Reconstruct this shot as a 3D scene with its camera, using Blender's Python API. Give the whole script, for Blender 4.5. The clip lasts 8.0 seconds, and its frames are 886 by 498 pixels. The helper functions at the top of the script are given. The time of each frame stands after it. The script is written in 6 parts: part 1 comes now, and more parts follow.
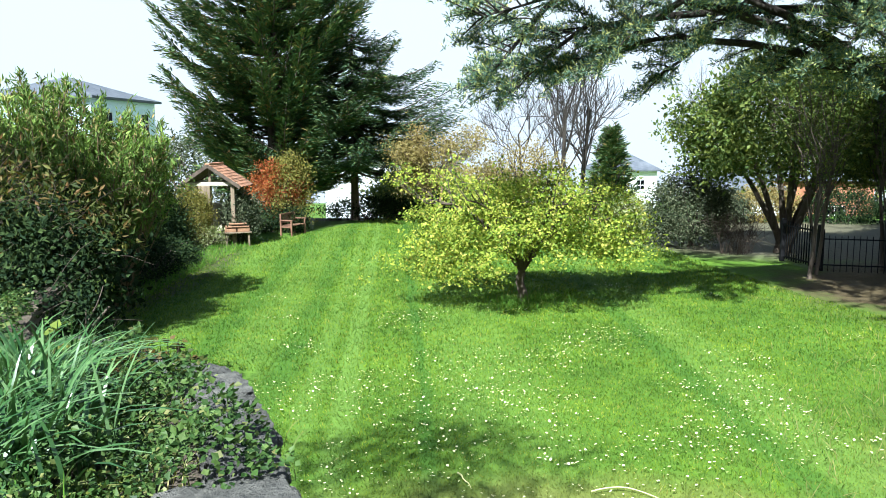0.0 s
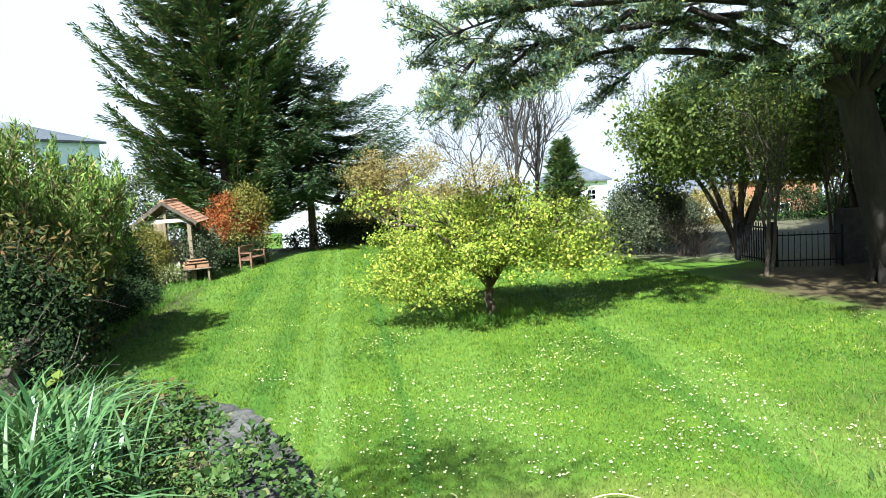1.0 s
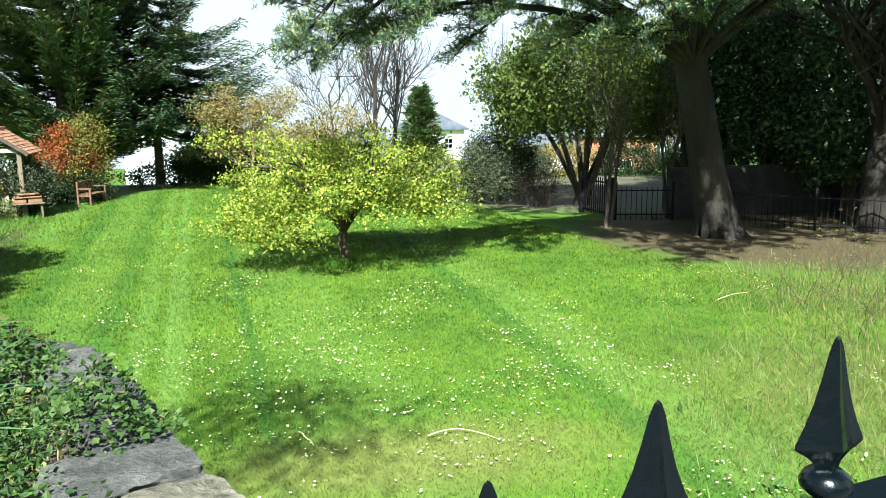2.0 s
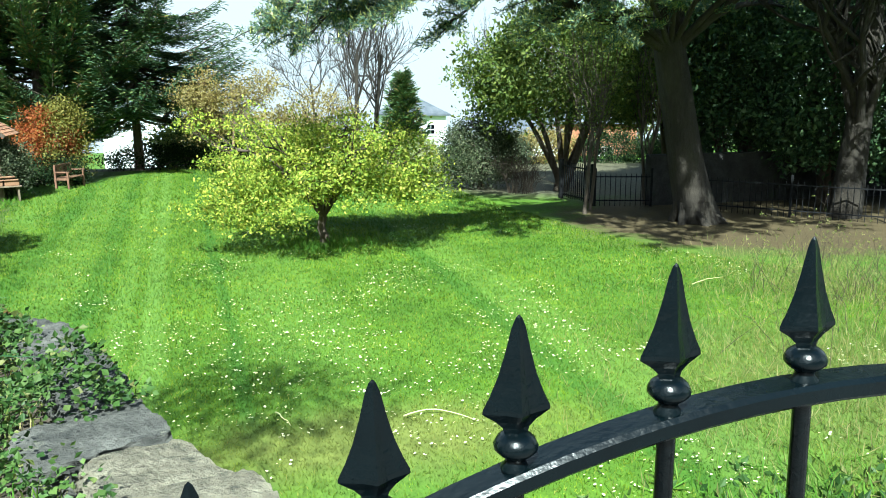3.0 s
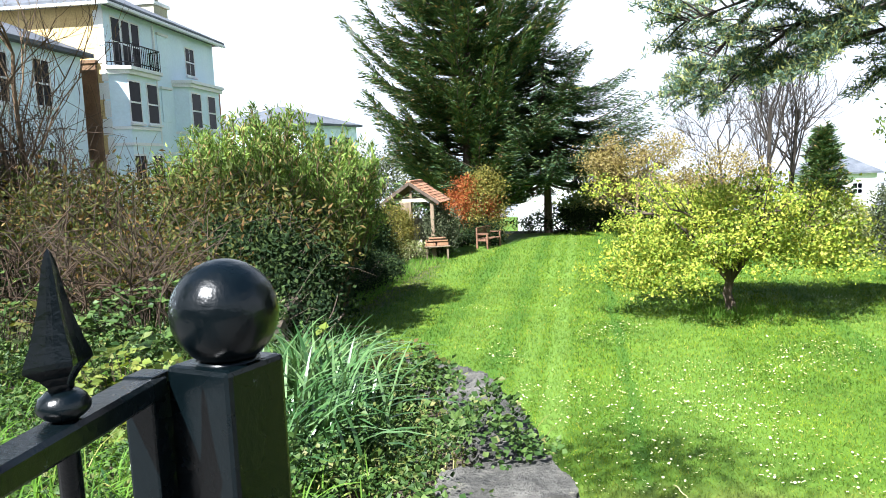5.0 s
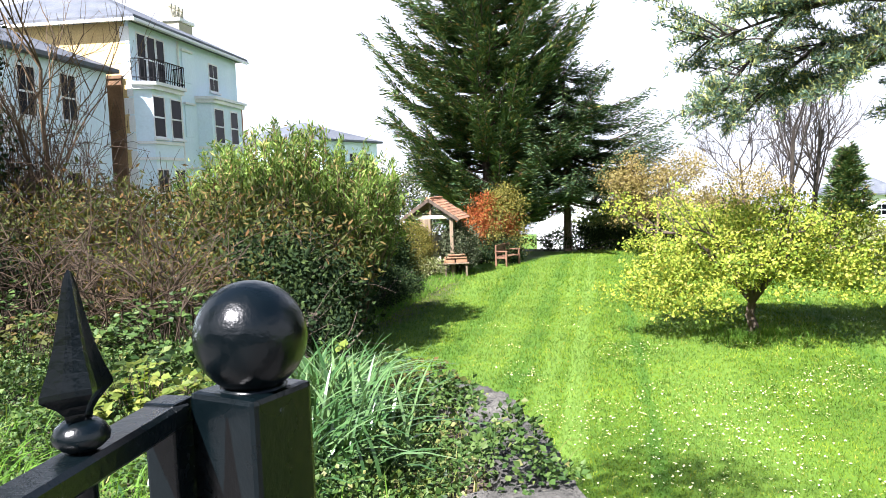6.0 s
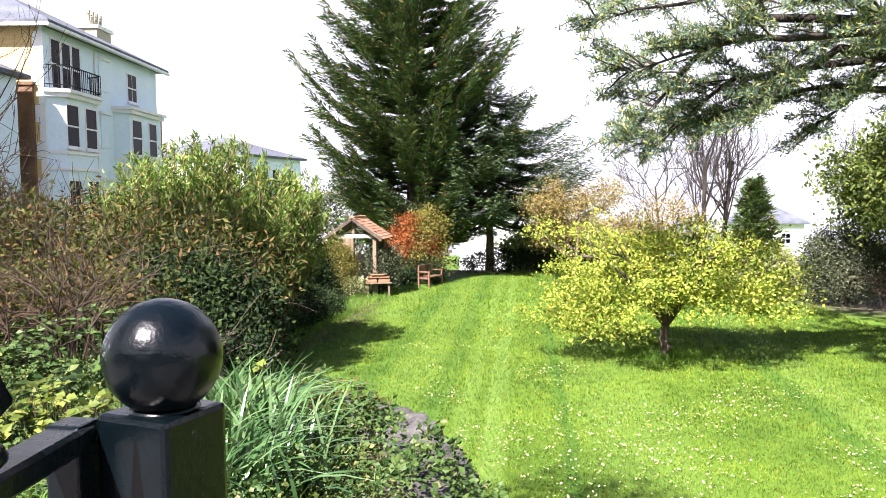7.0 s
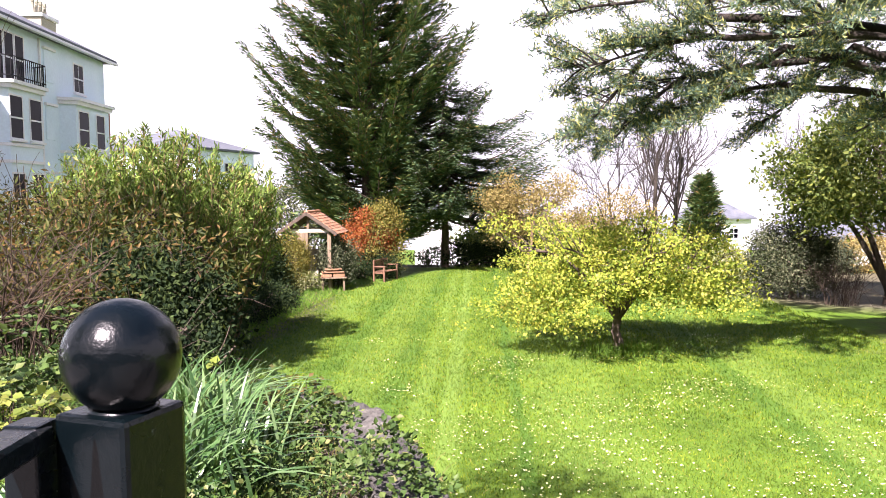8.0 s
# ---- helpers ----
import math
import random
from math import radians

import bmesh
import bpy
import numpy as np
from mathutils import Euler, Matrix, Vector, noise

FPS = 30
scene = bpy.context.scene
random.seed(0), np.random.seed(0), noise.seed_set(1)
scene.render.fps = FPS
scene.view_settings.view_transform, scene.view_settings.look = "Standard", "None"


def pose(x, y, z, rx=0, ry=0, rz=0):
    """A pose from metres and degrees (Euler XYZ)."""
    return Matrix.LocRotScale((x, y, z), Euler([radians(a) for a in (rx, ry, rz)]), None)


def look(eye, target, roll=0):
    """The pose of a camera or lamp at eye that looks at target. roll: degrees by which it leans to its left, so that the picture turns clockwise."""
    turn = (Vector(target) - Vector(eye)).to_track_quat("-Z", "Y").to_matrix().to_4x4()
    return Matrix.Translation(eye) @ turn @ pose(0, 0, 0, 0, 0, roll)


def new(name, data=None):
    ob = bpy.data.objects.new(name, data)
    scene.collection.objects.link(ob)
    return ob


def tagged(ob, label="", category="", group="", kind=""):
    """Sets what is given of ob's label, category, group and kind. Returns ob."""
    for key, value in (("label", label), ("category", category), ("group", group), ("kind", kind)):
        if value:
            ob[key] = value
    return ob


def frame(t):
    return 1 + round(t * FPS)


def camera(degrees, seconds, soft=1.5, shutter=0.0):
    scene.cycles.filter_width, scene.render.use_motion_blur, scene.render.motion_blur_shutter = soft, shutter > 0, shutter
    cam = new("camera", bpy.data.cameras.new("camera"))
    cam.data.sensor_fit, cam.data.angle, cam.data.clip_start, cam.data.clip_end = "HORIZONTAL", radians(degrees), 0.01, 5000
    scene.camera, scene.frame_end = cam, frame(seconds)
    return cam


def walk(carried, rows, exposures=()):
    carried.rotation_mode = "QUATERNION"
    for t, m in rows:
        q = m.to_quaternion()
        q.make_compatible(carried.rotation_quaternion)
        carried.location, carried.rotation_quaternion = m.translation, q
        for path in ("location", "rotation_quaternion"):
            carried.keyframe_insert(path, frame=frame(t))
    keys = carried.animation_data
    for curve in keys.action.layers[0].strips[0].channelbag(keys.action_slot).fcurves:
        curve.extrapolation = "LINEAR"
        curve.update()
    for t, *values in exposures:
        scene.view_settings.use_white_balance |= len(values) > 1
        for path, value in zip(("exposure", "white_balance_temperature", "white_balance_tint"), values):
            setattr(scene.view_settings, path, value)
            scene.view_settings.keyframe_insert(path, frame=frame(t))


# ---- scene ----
cam = camera(59.0, 8.0, 0.9)
PATH = [
    (0, (0.123, 0.50, 3.728), (0.106, 2.482, 3.460), -0.3),
    (0.5, (0.024, 0.50, 3.742), (0.042, 2.487, 3.517), -1.0),
    (1, (-0.125, 0.46, 3.75), (-0.027, 2.445, 3.53), -3.8),
    (1.5, (-0.172, 0.357, 3.765), (0.224, 2.296, 3.475), -2.3),
    (2, (-0.101, 0.279, 3.768), (0.350, 2.191, 3.397), -0.6),
    (2.2, (-0.065, 0.243, 3.759), (0.436, 2.139, 3.366), -0.2),
    (3.3, (-0.055, 0.155, 3.744), (0.424, 2.053, 3.335), -0.1),
    (3.5, (-0.063, 0.155, 3.742), (0.336, 2.07, 3.329), -0.3),
    (4, (-0.076, 0.149, 3.742), (0.012, 2.121, 3.424), -0.8),
    (4.5, (-0.081, 0.175, 3.740), (-0.364, 2.138, 3.479), -2.4),
    (5, (-0.108, 0.225, 3.741), (-0.598, 2.151, 3.518), -2.7),
    (5.2, (-0.118, 0.225, 3.739), (-0.680, 2.130, 3.512), -3.0),
    (6.3, (-0.137, 0.268, 3.745), (-0.628, 2.2, 3.583), -1.1),
    (6.5, (-0.136, 0.267, 3.744), (-0.558, 2.216, 3.59), -0.9),
    (7, (-0.135, 0.26, 3.745), (-0.478, 2.225, 3.613), -0.6),
    (7.5, (-0.138, 0.247, 3.747), (-0.457, 2.219, 3.643), -0.6),
    (8, (-0.133, 0.239, 3.752), (-0.363, 2.22, 3.605), -0.4),
]
EXPOSURES = [(0, 1.86, 5480, 4), (1.5, 1.98, 5650, 2), (2.2, 1.92, 5640, -3), (3.5, 1.90, 5350, -9), (4.0, 1.93, 5420, -5), (4.5, 2.02, 5530, 2), (5.0, 2.14, 5780, 11), (6.5, 2.30, 5980, 20), (8.0, 2.28, 6380, 34)]
walk(cam, [(t, look(eye, target, roll)) for t, eye, target, roll in PATH], EXPOSURES)


# ---- world, sun, exposure ----
SUN_FROM = Vector((-0.36, -0.93, 0.0)).normalized()
SUN_HEIGHT = radians(48)
world = bpy.data.worlds.new("world")
scene.world = world
world.use_nodes = True
wn, wl = world.node_tree.nodes, world.node_tree.links
wn.clear()
sky = wn.new("ShaderNodeTexSky")
sky.sky_type, sky.sun_disc = "NISHITA", False
sky.sun_elevation, sky.sun_rotation = SUN_HEIGHT, math.atan2(SUN_FROM.x, SUN_FROM.y)
sky_bg = wn.new("ShaderNodeBackground")
sky_bg.inputs[1].default_value = 0.042
cloud_bg = wn.new("ShaderNodeBackground")
cloud_bg.inputs[0].default_value, cloud_bg.inputs[1].default_value = (0.94, 0.98, 1.0, 1), 0.31
cloud_noise = wn.new("ShaderNodeTexNoise")
cloud_noise.inputs["Scale"].default_value, cloud_noise.inputs["Detail"].default_value = 2.2, 6
w_coord = wn.new("ShaderNodeTexCoord")
w_axes = wn.new("ShaderNodeSeparateXYZ")
haze = wn.new("ShaderNodeMapRange")
haze.inputs[1].default_value, haze.inputs[2].default_value = 0.22, 0.75
haze.inputs[3].default_value, haze.inputs[4].default_value = 0.62, -0.22
cloud_sum = wn.new("ShaderNodeMath")
cloud_sum.operation = "ADD"
cloud_ramp = wn.new("ShaderNodeValToRGB")
cloud_ramp.color_ramp.elements[0].position, cloud_ramp.color_ramp.elements[1].position = 0.42, 0.92
cloud_mix = wn.new("ShaderNodeMixShader")
w_out = wn.new("ShaderNodeOutputWorld")
wl.new(w_coord.outputs["Generated"], cloud_noise.inputs["Vector"])
wl.new(w_coord.outputs["Generated"], w_axes.inputs[0])
wl.new(w_axes.outputs[2], haze.inputs[0])
wl.new(cloud_noise.outputs[0], cloud_sum.inputs[0])
wl.new(haze.outputs[0], cloud_sum.inputs[1])
wl.new(cloud_sum.outputs[0], cloud_ramp.inputs[0])
wl.new(cloud_ramp.outputs[0], cloud_mix.inputs[0])
wl.new(sky.outputs[0], sky_bg.inputs[0])
wl.new(sky_bg.outputs[0], cloud_mix.inputs[1])
wl.new(cloud_bg.outputs[0], cloud_mix.inputs[2])
wl.new(cloud_mix.outputs[0], w_out.inputs[0])

sun = new("sun", bpy.data.lights.new("sun", "SUN"))
sun.data.energy, sun.data.angle, sun.data.color = 5.0, radians(0.55), (1.0, 0.95, 0.86)
sun.matrix_world = look(SUN_FROM * math.cos(SUN_HEIGHT) * 60 + Vector((0, 20, math.sin(SUN_HEIGHT) * 60)), (0, 20, 0))

# ---- materials ----


def ramp_node(nt, stops):
    node = nt.nodes.new("ShaderNodeValToRGB")
    cr = node.color_ramp
    while len(cr.elements) < len(stops):
        cr.elements.new(0.5)
    for el, (p, c) in zip(cr.elements, stops):
        el.position, el.color = p, (*c, 1)
    return node


def base_mat(name, rough=0.8, metallic=0.0, specular=0.5):
    m = bpy.data.materials.new(name)
    m.use_nodes = True
    nt = m.node_tree
    b = nt.nodes["Principled BSDF"]
    b.inputs["Roughness"].default_value, b.inputs["Metallic"].default_value = rough, metallic
    b.inputs["Specular IOR Level"].default_value = specular
    return m, nt, b


def noise_node(nt, scale, detail=4.0, rough=0.6, stretch=None):
    co = nt.nodes.new("ShaderNodeTexCoord")
    n = nt.nodes.new("ShaderNodeTexNoise")
    n.inputs["Scale"].default_value, n.inputs["Detail"].default_value, n.inputs["Roughness"].default_value = scale, detail, rough
    src = co.outputs["Object"]
    if stretch:
        mp = nt.nodes.new("ShaderNodeMapping")
        mp.inputs["Scale"].default_value = stretch
        nt.links.new(src, mp.inputs[0])
        src = mp.outputs[0]
    nt.links.new(src, n.inputs["Vector"])
    return n


def mix_node(nt, kind, fac, a, b):
    m = nt.nodes.new("ShaderNodeMix")
    m.data_type, m.blend_type = "RGBA", kind
    for sock, v in ((m.inputs[0], fac), (m.inputs[6], a), (m.inputs[7], b)):
        if isinstance(v, (int, float)):
            sock.default_value = v
        elif isinstance(v, tuple):
            sock.default_value = (*v, 1)
        else:
            nt.links.new(v, sock)
    return m.outputs[2]


def surface(name, dark, light, coarse=1.5, fine=30.0, rough=0.85, bump=0.3, bump_dist=0.01, stretch=None, stain=None, per_object=0.0, metallic=0.0, specular=0.4, grain=1.0):
    """A weathered opaque surface: coarse variation, fine grain, bump and optional stains."""
    m, nt, b = base_mat(name, rough, metallic, specular)
    n1, n2 = noise_node(nt, coarse, 5, 0.6, stretch), noise_node(nt, fine, 6, 0.7, stretch)
    r = ramp_node(nt, [(0.3, dark), (0.7, light)])
    nt.links.new(n1.outputs[0], r.inputs[0])
    g = ramp_node(nt, [(0.25, (0.62, 0.62, 0.62)), (0.75, (1.2, 1.2, 1.2))])
    nt.links.new(n2.outputs[0], g.inputs[0])
    col = mix_node(nt, "MULTIPLY", grain, r.outputs[0], g.outputs[0])
    if stain:
        n3 = noise_node(nt, stain[1], 7, 0.7)
        sr = ramp_node(nt, [(stain[2], (0, 0, 0)), (stain[2] + 0.12, (1, 1, 1))])
        nt.links.new(n3.outputs[0], sr.inputs[0])
        col = mix_node(nt, "MIX", sr.outputs[0], col, stain[0])
    if per_object:
        oi = nt.nodes.new("ShaderNodeObjectInfo")
        mr = nt.nodes.new("ShaderNodeMapRange")
        mr.inputs[3].default_value, mr.inputs[4].default_value = 1 - per_object, 1 + per_object
        nt.links.new(oi.outputs["Random"], mr.inputs[0])
        cc = nt.nodes.new("ShaderNodeCombineColor")
        for k in range(3):
            nt.links.new(mr.outputs[0], cc.inputs[k])
        col = mix_node(nt, "MULTIPLY", 1.0, col, cc.outputs[0])
    nt.links.new(col, b.inputs["Base Color"])
    bp = nt.nodes.new("ShaderNodeBump")
    bp.inputs["Strength"].default_value, bp.inputs["Distance"].default_value = bump, bump_dist
    nt.links.new(n2.outputs[0], bp.inputs["Height"])
    nt.links.new(bp.outputs[0], b.inputs["Normal"])
    return m


def leaf_mat(name, stops, patch=0.6, patch_fac=0.5, through_light=0.35, rough=0.55, gloss=0.22, tone=0.70, single=False):
    """Foliage: each leaf takes its own tint, with slow drifts over the crown; light passes through."""
    m, nt, b = base_mat(name, rough, 0, gloss)
    geo = nt.nodes.new("ShaderNodeNewGeometry")
    r = ramp_node(nt, [(p, tuple(tone * k for k in c)) for p, c in stops])
    each = nt.nodes.new("ShaderNodeObjectInfo") if single else geo
    nt.links.new(each.outputs["Random" if single else "Random Per Island"], r.inputs[0])
    n = noise_node(nt, patch, 3)
    pr = ramp_node(nt, [(0.32, (0.55, 0.58, 0.55)), (0.68, (1.25, 1.2, 1.1))])
    nt.links.new(n.outputs[0], pr.inputs[0])
    col = mix_node(nt, "MULTIPLY", patch_fac, r.outputs[0], pr.outputs[0])
    nt.links.new(col, b.inputs["Base Color"])
    tr = nt.nodes.new("ShaderNodeBsdfTranslucent")
    nt.links.new(mix_node(nt, "MULTIPLY", 1.0, col, (1.15, 1.1, 0.6)), tr.inputs[0])
    mx = nt.nodes.new("ShaderNodeMixShader")
    mx.inputs[0].default_value = through_light
    nt.links.new(b.outputs[0], mx.inputs[1])
    nt.links.new(tr.outputs[0], mx.inputs[2])
    nt.links.new(mx.outputs[0], nt.nodes["Material Output"].inputs[0])
    return m


M = {
    "bark": surface("bark", (0.045, 0.032, 0.022), (0.13, 0.10, 0.075), 3, 22, 0.95, 0.9, 0.03, (1, 1, 0.25)),
    # the pale stain paints sun dapple on the pine trunk as well as lichen
    "pine_bark": surface("pine_bark", (0.018, 0.014, 0.011), (0.055, 0.045, 0.034), 1.6, 12, 0.95, 1.0, 0.06, (1, 1, 0.3), ((0.14, 0.15, 0.08), 1.3, 0.68)),
    "grey_bark": surface("grey_bark", (0.10, 0.09, 0.075), (0.22, 0.20, 0.17), 3, 25, 0.95, 0.6, 0.02, (1, 1, 0.3)),
    "twig": surface("twig", (0.022, 0.015, 0.010), (0.075, 0.052, 0.033), 2, 20, 0.9, 0.3, 0.01),
    "wand": surface("tan_stem", (0.06, 0.038, 0.021), (0.19, 0.125, 0.065), 2, 20, 0.8, 0.3, 0.01),
    "russet": surface("russet_twig", (0.015, 0.010, 0.005), (0.062, 0.036, 0.017), 2, 20, 0.85, 0.3, 0.01),
    "apple": leaf_mat("apple_leaf", [(0, (0.10, 0.17, 0.022)), (0.45, (0.26, 0.35, 0.04)), (0.8, (0.47, 0.52, 0.075)), (1, (0.54, 0.48, 0.12))], 2.2, 0.75, 0.45, 0.55, 0.2, 0.86),
    "cedar": leaf_mat("cypress_leaf", [(0, (0.036, 0.080, 0.036)), (0.5, (0.085, 0.15, 0.054)), (0.85, (0.125, 0.175, 0.055)), (0.94, (0.20, 0.20, 0.065)), (1, (0.30, 0.19, 0.08))], 0.5, 0.9, 0.08, 0.7, 0.2, 0.95),
    "cedar_blue": leaf_mat("cedar_needle", [(0, (0.036, 0.080, 0.046)), (0.6, (0.080, 0.14, 0.065)), (1, (0.15, 0.19, 0.065))], 0.8, 0.9, 0.08, 0.7, 0.2, 0.9),
    "pine": leaf_mat("pine_needle", [(0, (0.034, 0.070, 0.056)), (0.5, (0.070, 0.115, 0.076)), (0.75, (0.15, 0.19, 0.080)), (1, (0.30, 0.30, 0.09))], 0.35, 0.8, 0.2, 0.6, 0.22, 1.32),
    "oak": leaf_mat("evergreen_leaf", [(0, (0.05, 0.085, 0.022)), (0.5, (0.11, 0.16, 0.034)), (1, (0.22, 0.25, 0.055))], 0.8, 0.7, 0.35, 0.55, 0.2, 1.0),
    "dark": leaf_mat("dark_leaf", [(0, (0.015, 0.032, 0.016)), (0.6, (0.035, 0.062, 0.024)), (1, (0.075, 0.115, 0.036))], 0.8, 0.8, 0.10, 0.7, 0.05, 0.6),
    "laurel": leaf_mat("laurel_leaf", [(0, (0.02, 0.045, 0.022)), (0.6, (0.055, 0.095, 0.04)), (1, (0.12, 0.17, 0.08))], 0.6, 0.8, 0.15, 0.5, 0.15, 1.15),
    "bright_shrub": leaf_mat("willow_leaf", [(0, (0.08, 0.13, 0.03)), (0.4, (0.15, 0.26, 0.05)), (0.8, (0.30, 0.44, 0.10)), (0.92, (0.44, 0.44, 0.16)), (1, (0.50, 0.34, 0.16))], 1.1, 0.95, 0.35, 0.55, 0.2, 0.72),
    "brown_shrub": leaf_mat("scrub_leaf", [(0, (0.05, 0.08, 0.018)), (0.4, (0.12, 0.16, 0.035)), (0.72, (0.24, 0.25, 0.06)), (0.88, (0.26, 0.14, 0.05)), (1, (0.42, 0.32, 0.13))], 0.9, 0.95, 0.3, 0.6, 0.15, 0.44),
    "copper": leaf_mat("copper_leaf", [(0, (0.24, 0.05, 0.018)), (0.5, (0.44, 0.12, 0.035)), (1, (0.50, 0.24, 0.07))], 0.8, 0.5, 0.35),
    "yellowish": leaf_mat("spring_leaf", [(0, (0.13, 0.14, 0.03)), (0.5, (0.25, 0.24, 0.05)), (1, (0.40, 0.34, 0.09))], 0.7, 0.5, 0.35),
    "beige": leaf_mat("bud_leaf", [(0, (0.21, 0.15, 0.05)), (0.5, (0.34, 0.27, 0.09)), (1, (0.44, 0.37, 0.14))], 0.7, 0.4, 0.3),
    "grey_shrub": leaf_mat("grey_leaf", [(0, (0.06, 0.085, 0.045)), (0.6, (0.13, 0.16, 0.085)), (1, (0.30, 0.32, 0.20))], 1.0, 0.6, 0.2, 0.6, 0.12, 0.55),
    "variegated": leaf_mat("variegated_leaf", [(0, (0.16, 0.22, 0.06)), (0.5, (0.34, 0.40, 0.13)), (1, (0.62, 0.62, 0.38))], 0.7, 0.4, 0.35),
    "ivy": leaf_mat("ivy_leaf", [(0, (0.035, 0.085, 0.02)), (0.5, (0.09, 0.175, 0.04)), (0.9, (0.17, 0.26, 0.07)), (1, (0.32, 0.31, 0.12))], 2.5, 0.9, 0.25, 0.5, 0.22, 0.60),
    "lime_leaf": leaf_mat("lime_leaf", [(0, (0.14, 0.22, 0.04)), (0.6, (0.30, 0.40, 0.07)), (1, (0.48, 0.50, 0.12))], 3.0, 0.8, 0.4, 0.55, 0.22, 0.5),
    "daffodil": leaf_mat("daffodil_leaf", [(0, (0.034, 0.10, 0.026)), (0.5, (0.085, 0.19, 0.052)), (1, (0.19, 0.31, 0.12))], 2.0, 0.4, 0.2, 0.32, 0.5, 0.66, True),
    "grass": leaf_mat("grass_blade", [(0, (0.075, 0.18, 0.020)), (0.5, (0.12, 0.26, 0.028)), (0.9, (0.17, 0.31, 0.038)), (1, (0.32, 0.32, 0.10))], 0.5, 0.45, 0.4, 0.6, 0.2, 0.80),
    "mown_grass": None,
    "dry_grass": leaf_mat("dry_grass_blade", [(0, (0.11, 0.18, 0.03)), (0.5, (0.22, 0.25, 0.065)), (1, (0.44, 0.38, 0.18))], 1.0, 0.4, 0.35),
    "stone": surface("wall_stone", (0.035, 0.035, 0.032), (0.21, 0.20, 0.175), 6.0, 26, 0.95, 1.0, 0.06, (1, 1, 2.6), ((0.32, 0.31, 0.22), 8.0, 0.62), 0.18),
    "pale_stone": surface("pale_coping_stone", (0.15, 0.132, 0.092), (0.47, 0.42, 0.30), 8.0, 30, 0.95, 1.0, 0.08, (1, 1, 2.2), ((0.07, 0.068, 0.048), 11.0, 0.55), 0.1),
    "rubble": surface("rubble_wall", (0.022, 0.021, 0.019), (0.06, 0.056, 0.05), 2.0, 9, 0.95, 1.0, 0.05, None, ((0.04, 0.055, 0.025), 1.2, 0.58)),
    "soil": surface("soil", (0.055, 0.042, 0.028), (0.13, 0.10, 0.07), 2.0, 40, 0.98, 0.9, 0.03),
    "paving": surface("paving", (0.09, 0.088, 0.085), (0.15, 0.146, 0.14), 1.2, 60, 0.9, 0.3, 0.004),
    "black_paint": None,
    "render_white": surface("painted_render", (0.78, 0.80, 0.81), (0.87, 0.88, 0.88), 0.6, 14, 0.75, 0.12, 0.01, None, ((0.66, 0.66, 0.62), 0.9, 0.66), grain=0.3),
    # white render for house sides in shade; the skylight's blue is put in its colour
    "render_shade_blue": surface("shade_tinted_white_render", (0.63, 0.77, 0.85), (0.71, 0.83, 0.90), 0.6, 9, 0.75, 0.05, 0.01, None, ((0.54, 0.61, 0.63), 0.9, 0.66), grain=0.3),
    "render_yellow": surface("buff_brick_render", (0.50, 0.36, 0.15), (0.64, 0.49, 0.24), 0.8, 16, 0.85, 0.3, 0.01, None, ((0.36, 0.22, 0.11), 0.7, 0.60)),
    "brick": surface("red_brick", (0.22, 0.085, 0.045), (0.36, 0.17, 0.09), 1.5, 20, 0.9, 0.5, 0.01),
    "brown_brick": surface("brown_brick", (0.10, 0.055, 0.03), (0.20, 0.12, 0.065), 1.5, 20, 0.9, 0.5, 0.01),
    "slate": surface("slate", (0.06, 0.07, 0.085), (0.12, 0.13, 0.15), 1.2, 12, 0.7, 0.5, 0.01),
    "clay_tile": surface("clay_tile", (0.20, 0.085, 0.045), (0.36, 0.19, 0.11), 3.0, 26, 0.85, 0.5, 0.01, None, ((0.34, 0.30, 0.20), 2.5, 0.58), 0.3),
    "old_wood": surface("weathered_wood", (0.11, 0.08, 0.05), (0.24, 0.185, 0.125), 2.0, 26, 0.85, 0.5, 0.01, (6, 6, 1)),
    "bench_wood": surface("teak", (0.11, 0.055, 0.032), (0.24, 0.125, 0.075), 2.0, 30, 0.7, 0.4, 0.008),
    "pale_plaster": surface("pale_plaster", (0.32, 0.30, 0.22), (0.46, 0.43, 0.33), 1.5, 18, 0.9, 0.4, 0.01),
    "dark_iron": surface("dark_iron", (0.005, 0.005, 0.006), (0.014, 0.014, 0.015), 4, 40, 0.7, 0.2, 0.004, specular=0.15),
    "window_dark": None,
    "white_trim": surface("white_trim", (0.74, 0.75, 0.75), (0.82, 0.83, 0.82), 2, 30, 0.6, 0.05, 0.003),
    "petal": surface("daisy_petal", (0.70, 0.68, 0.40), (0.84, 0.82, 0.54), 3, 30, 0.7, 0.0, 0.001),
    "daisy_eye": surface("daisy_eye", (0.62, 0.45, 0.04), (0.75, 0.56, 0.06), 3, 30, 0.8, 0.0, 0.001),
    "straw": surface("straw", (0.50, 0.46, 0.24), (0.66, 0.60, 0.34), 6, 40, 0.8, 0.1, 0.002),
    "wicker": surface("terracotta", (0.20, 0.105, 0.055), (0.34, 0.19, 0.11), 3, 20, 0.9, 0.4, 0.01),
}


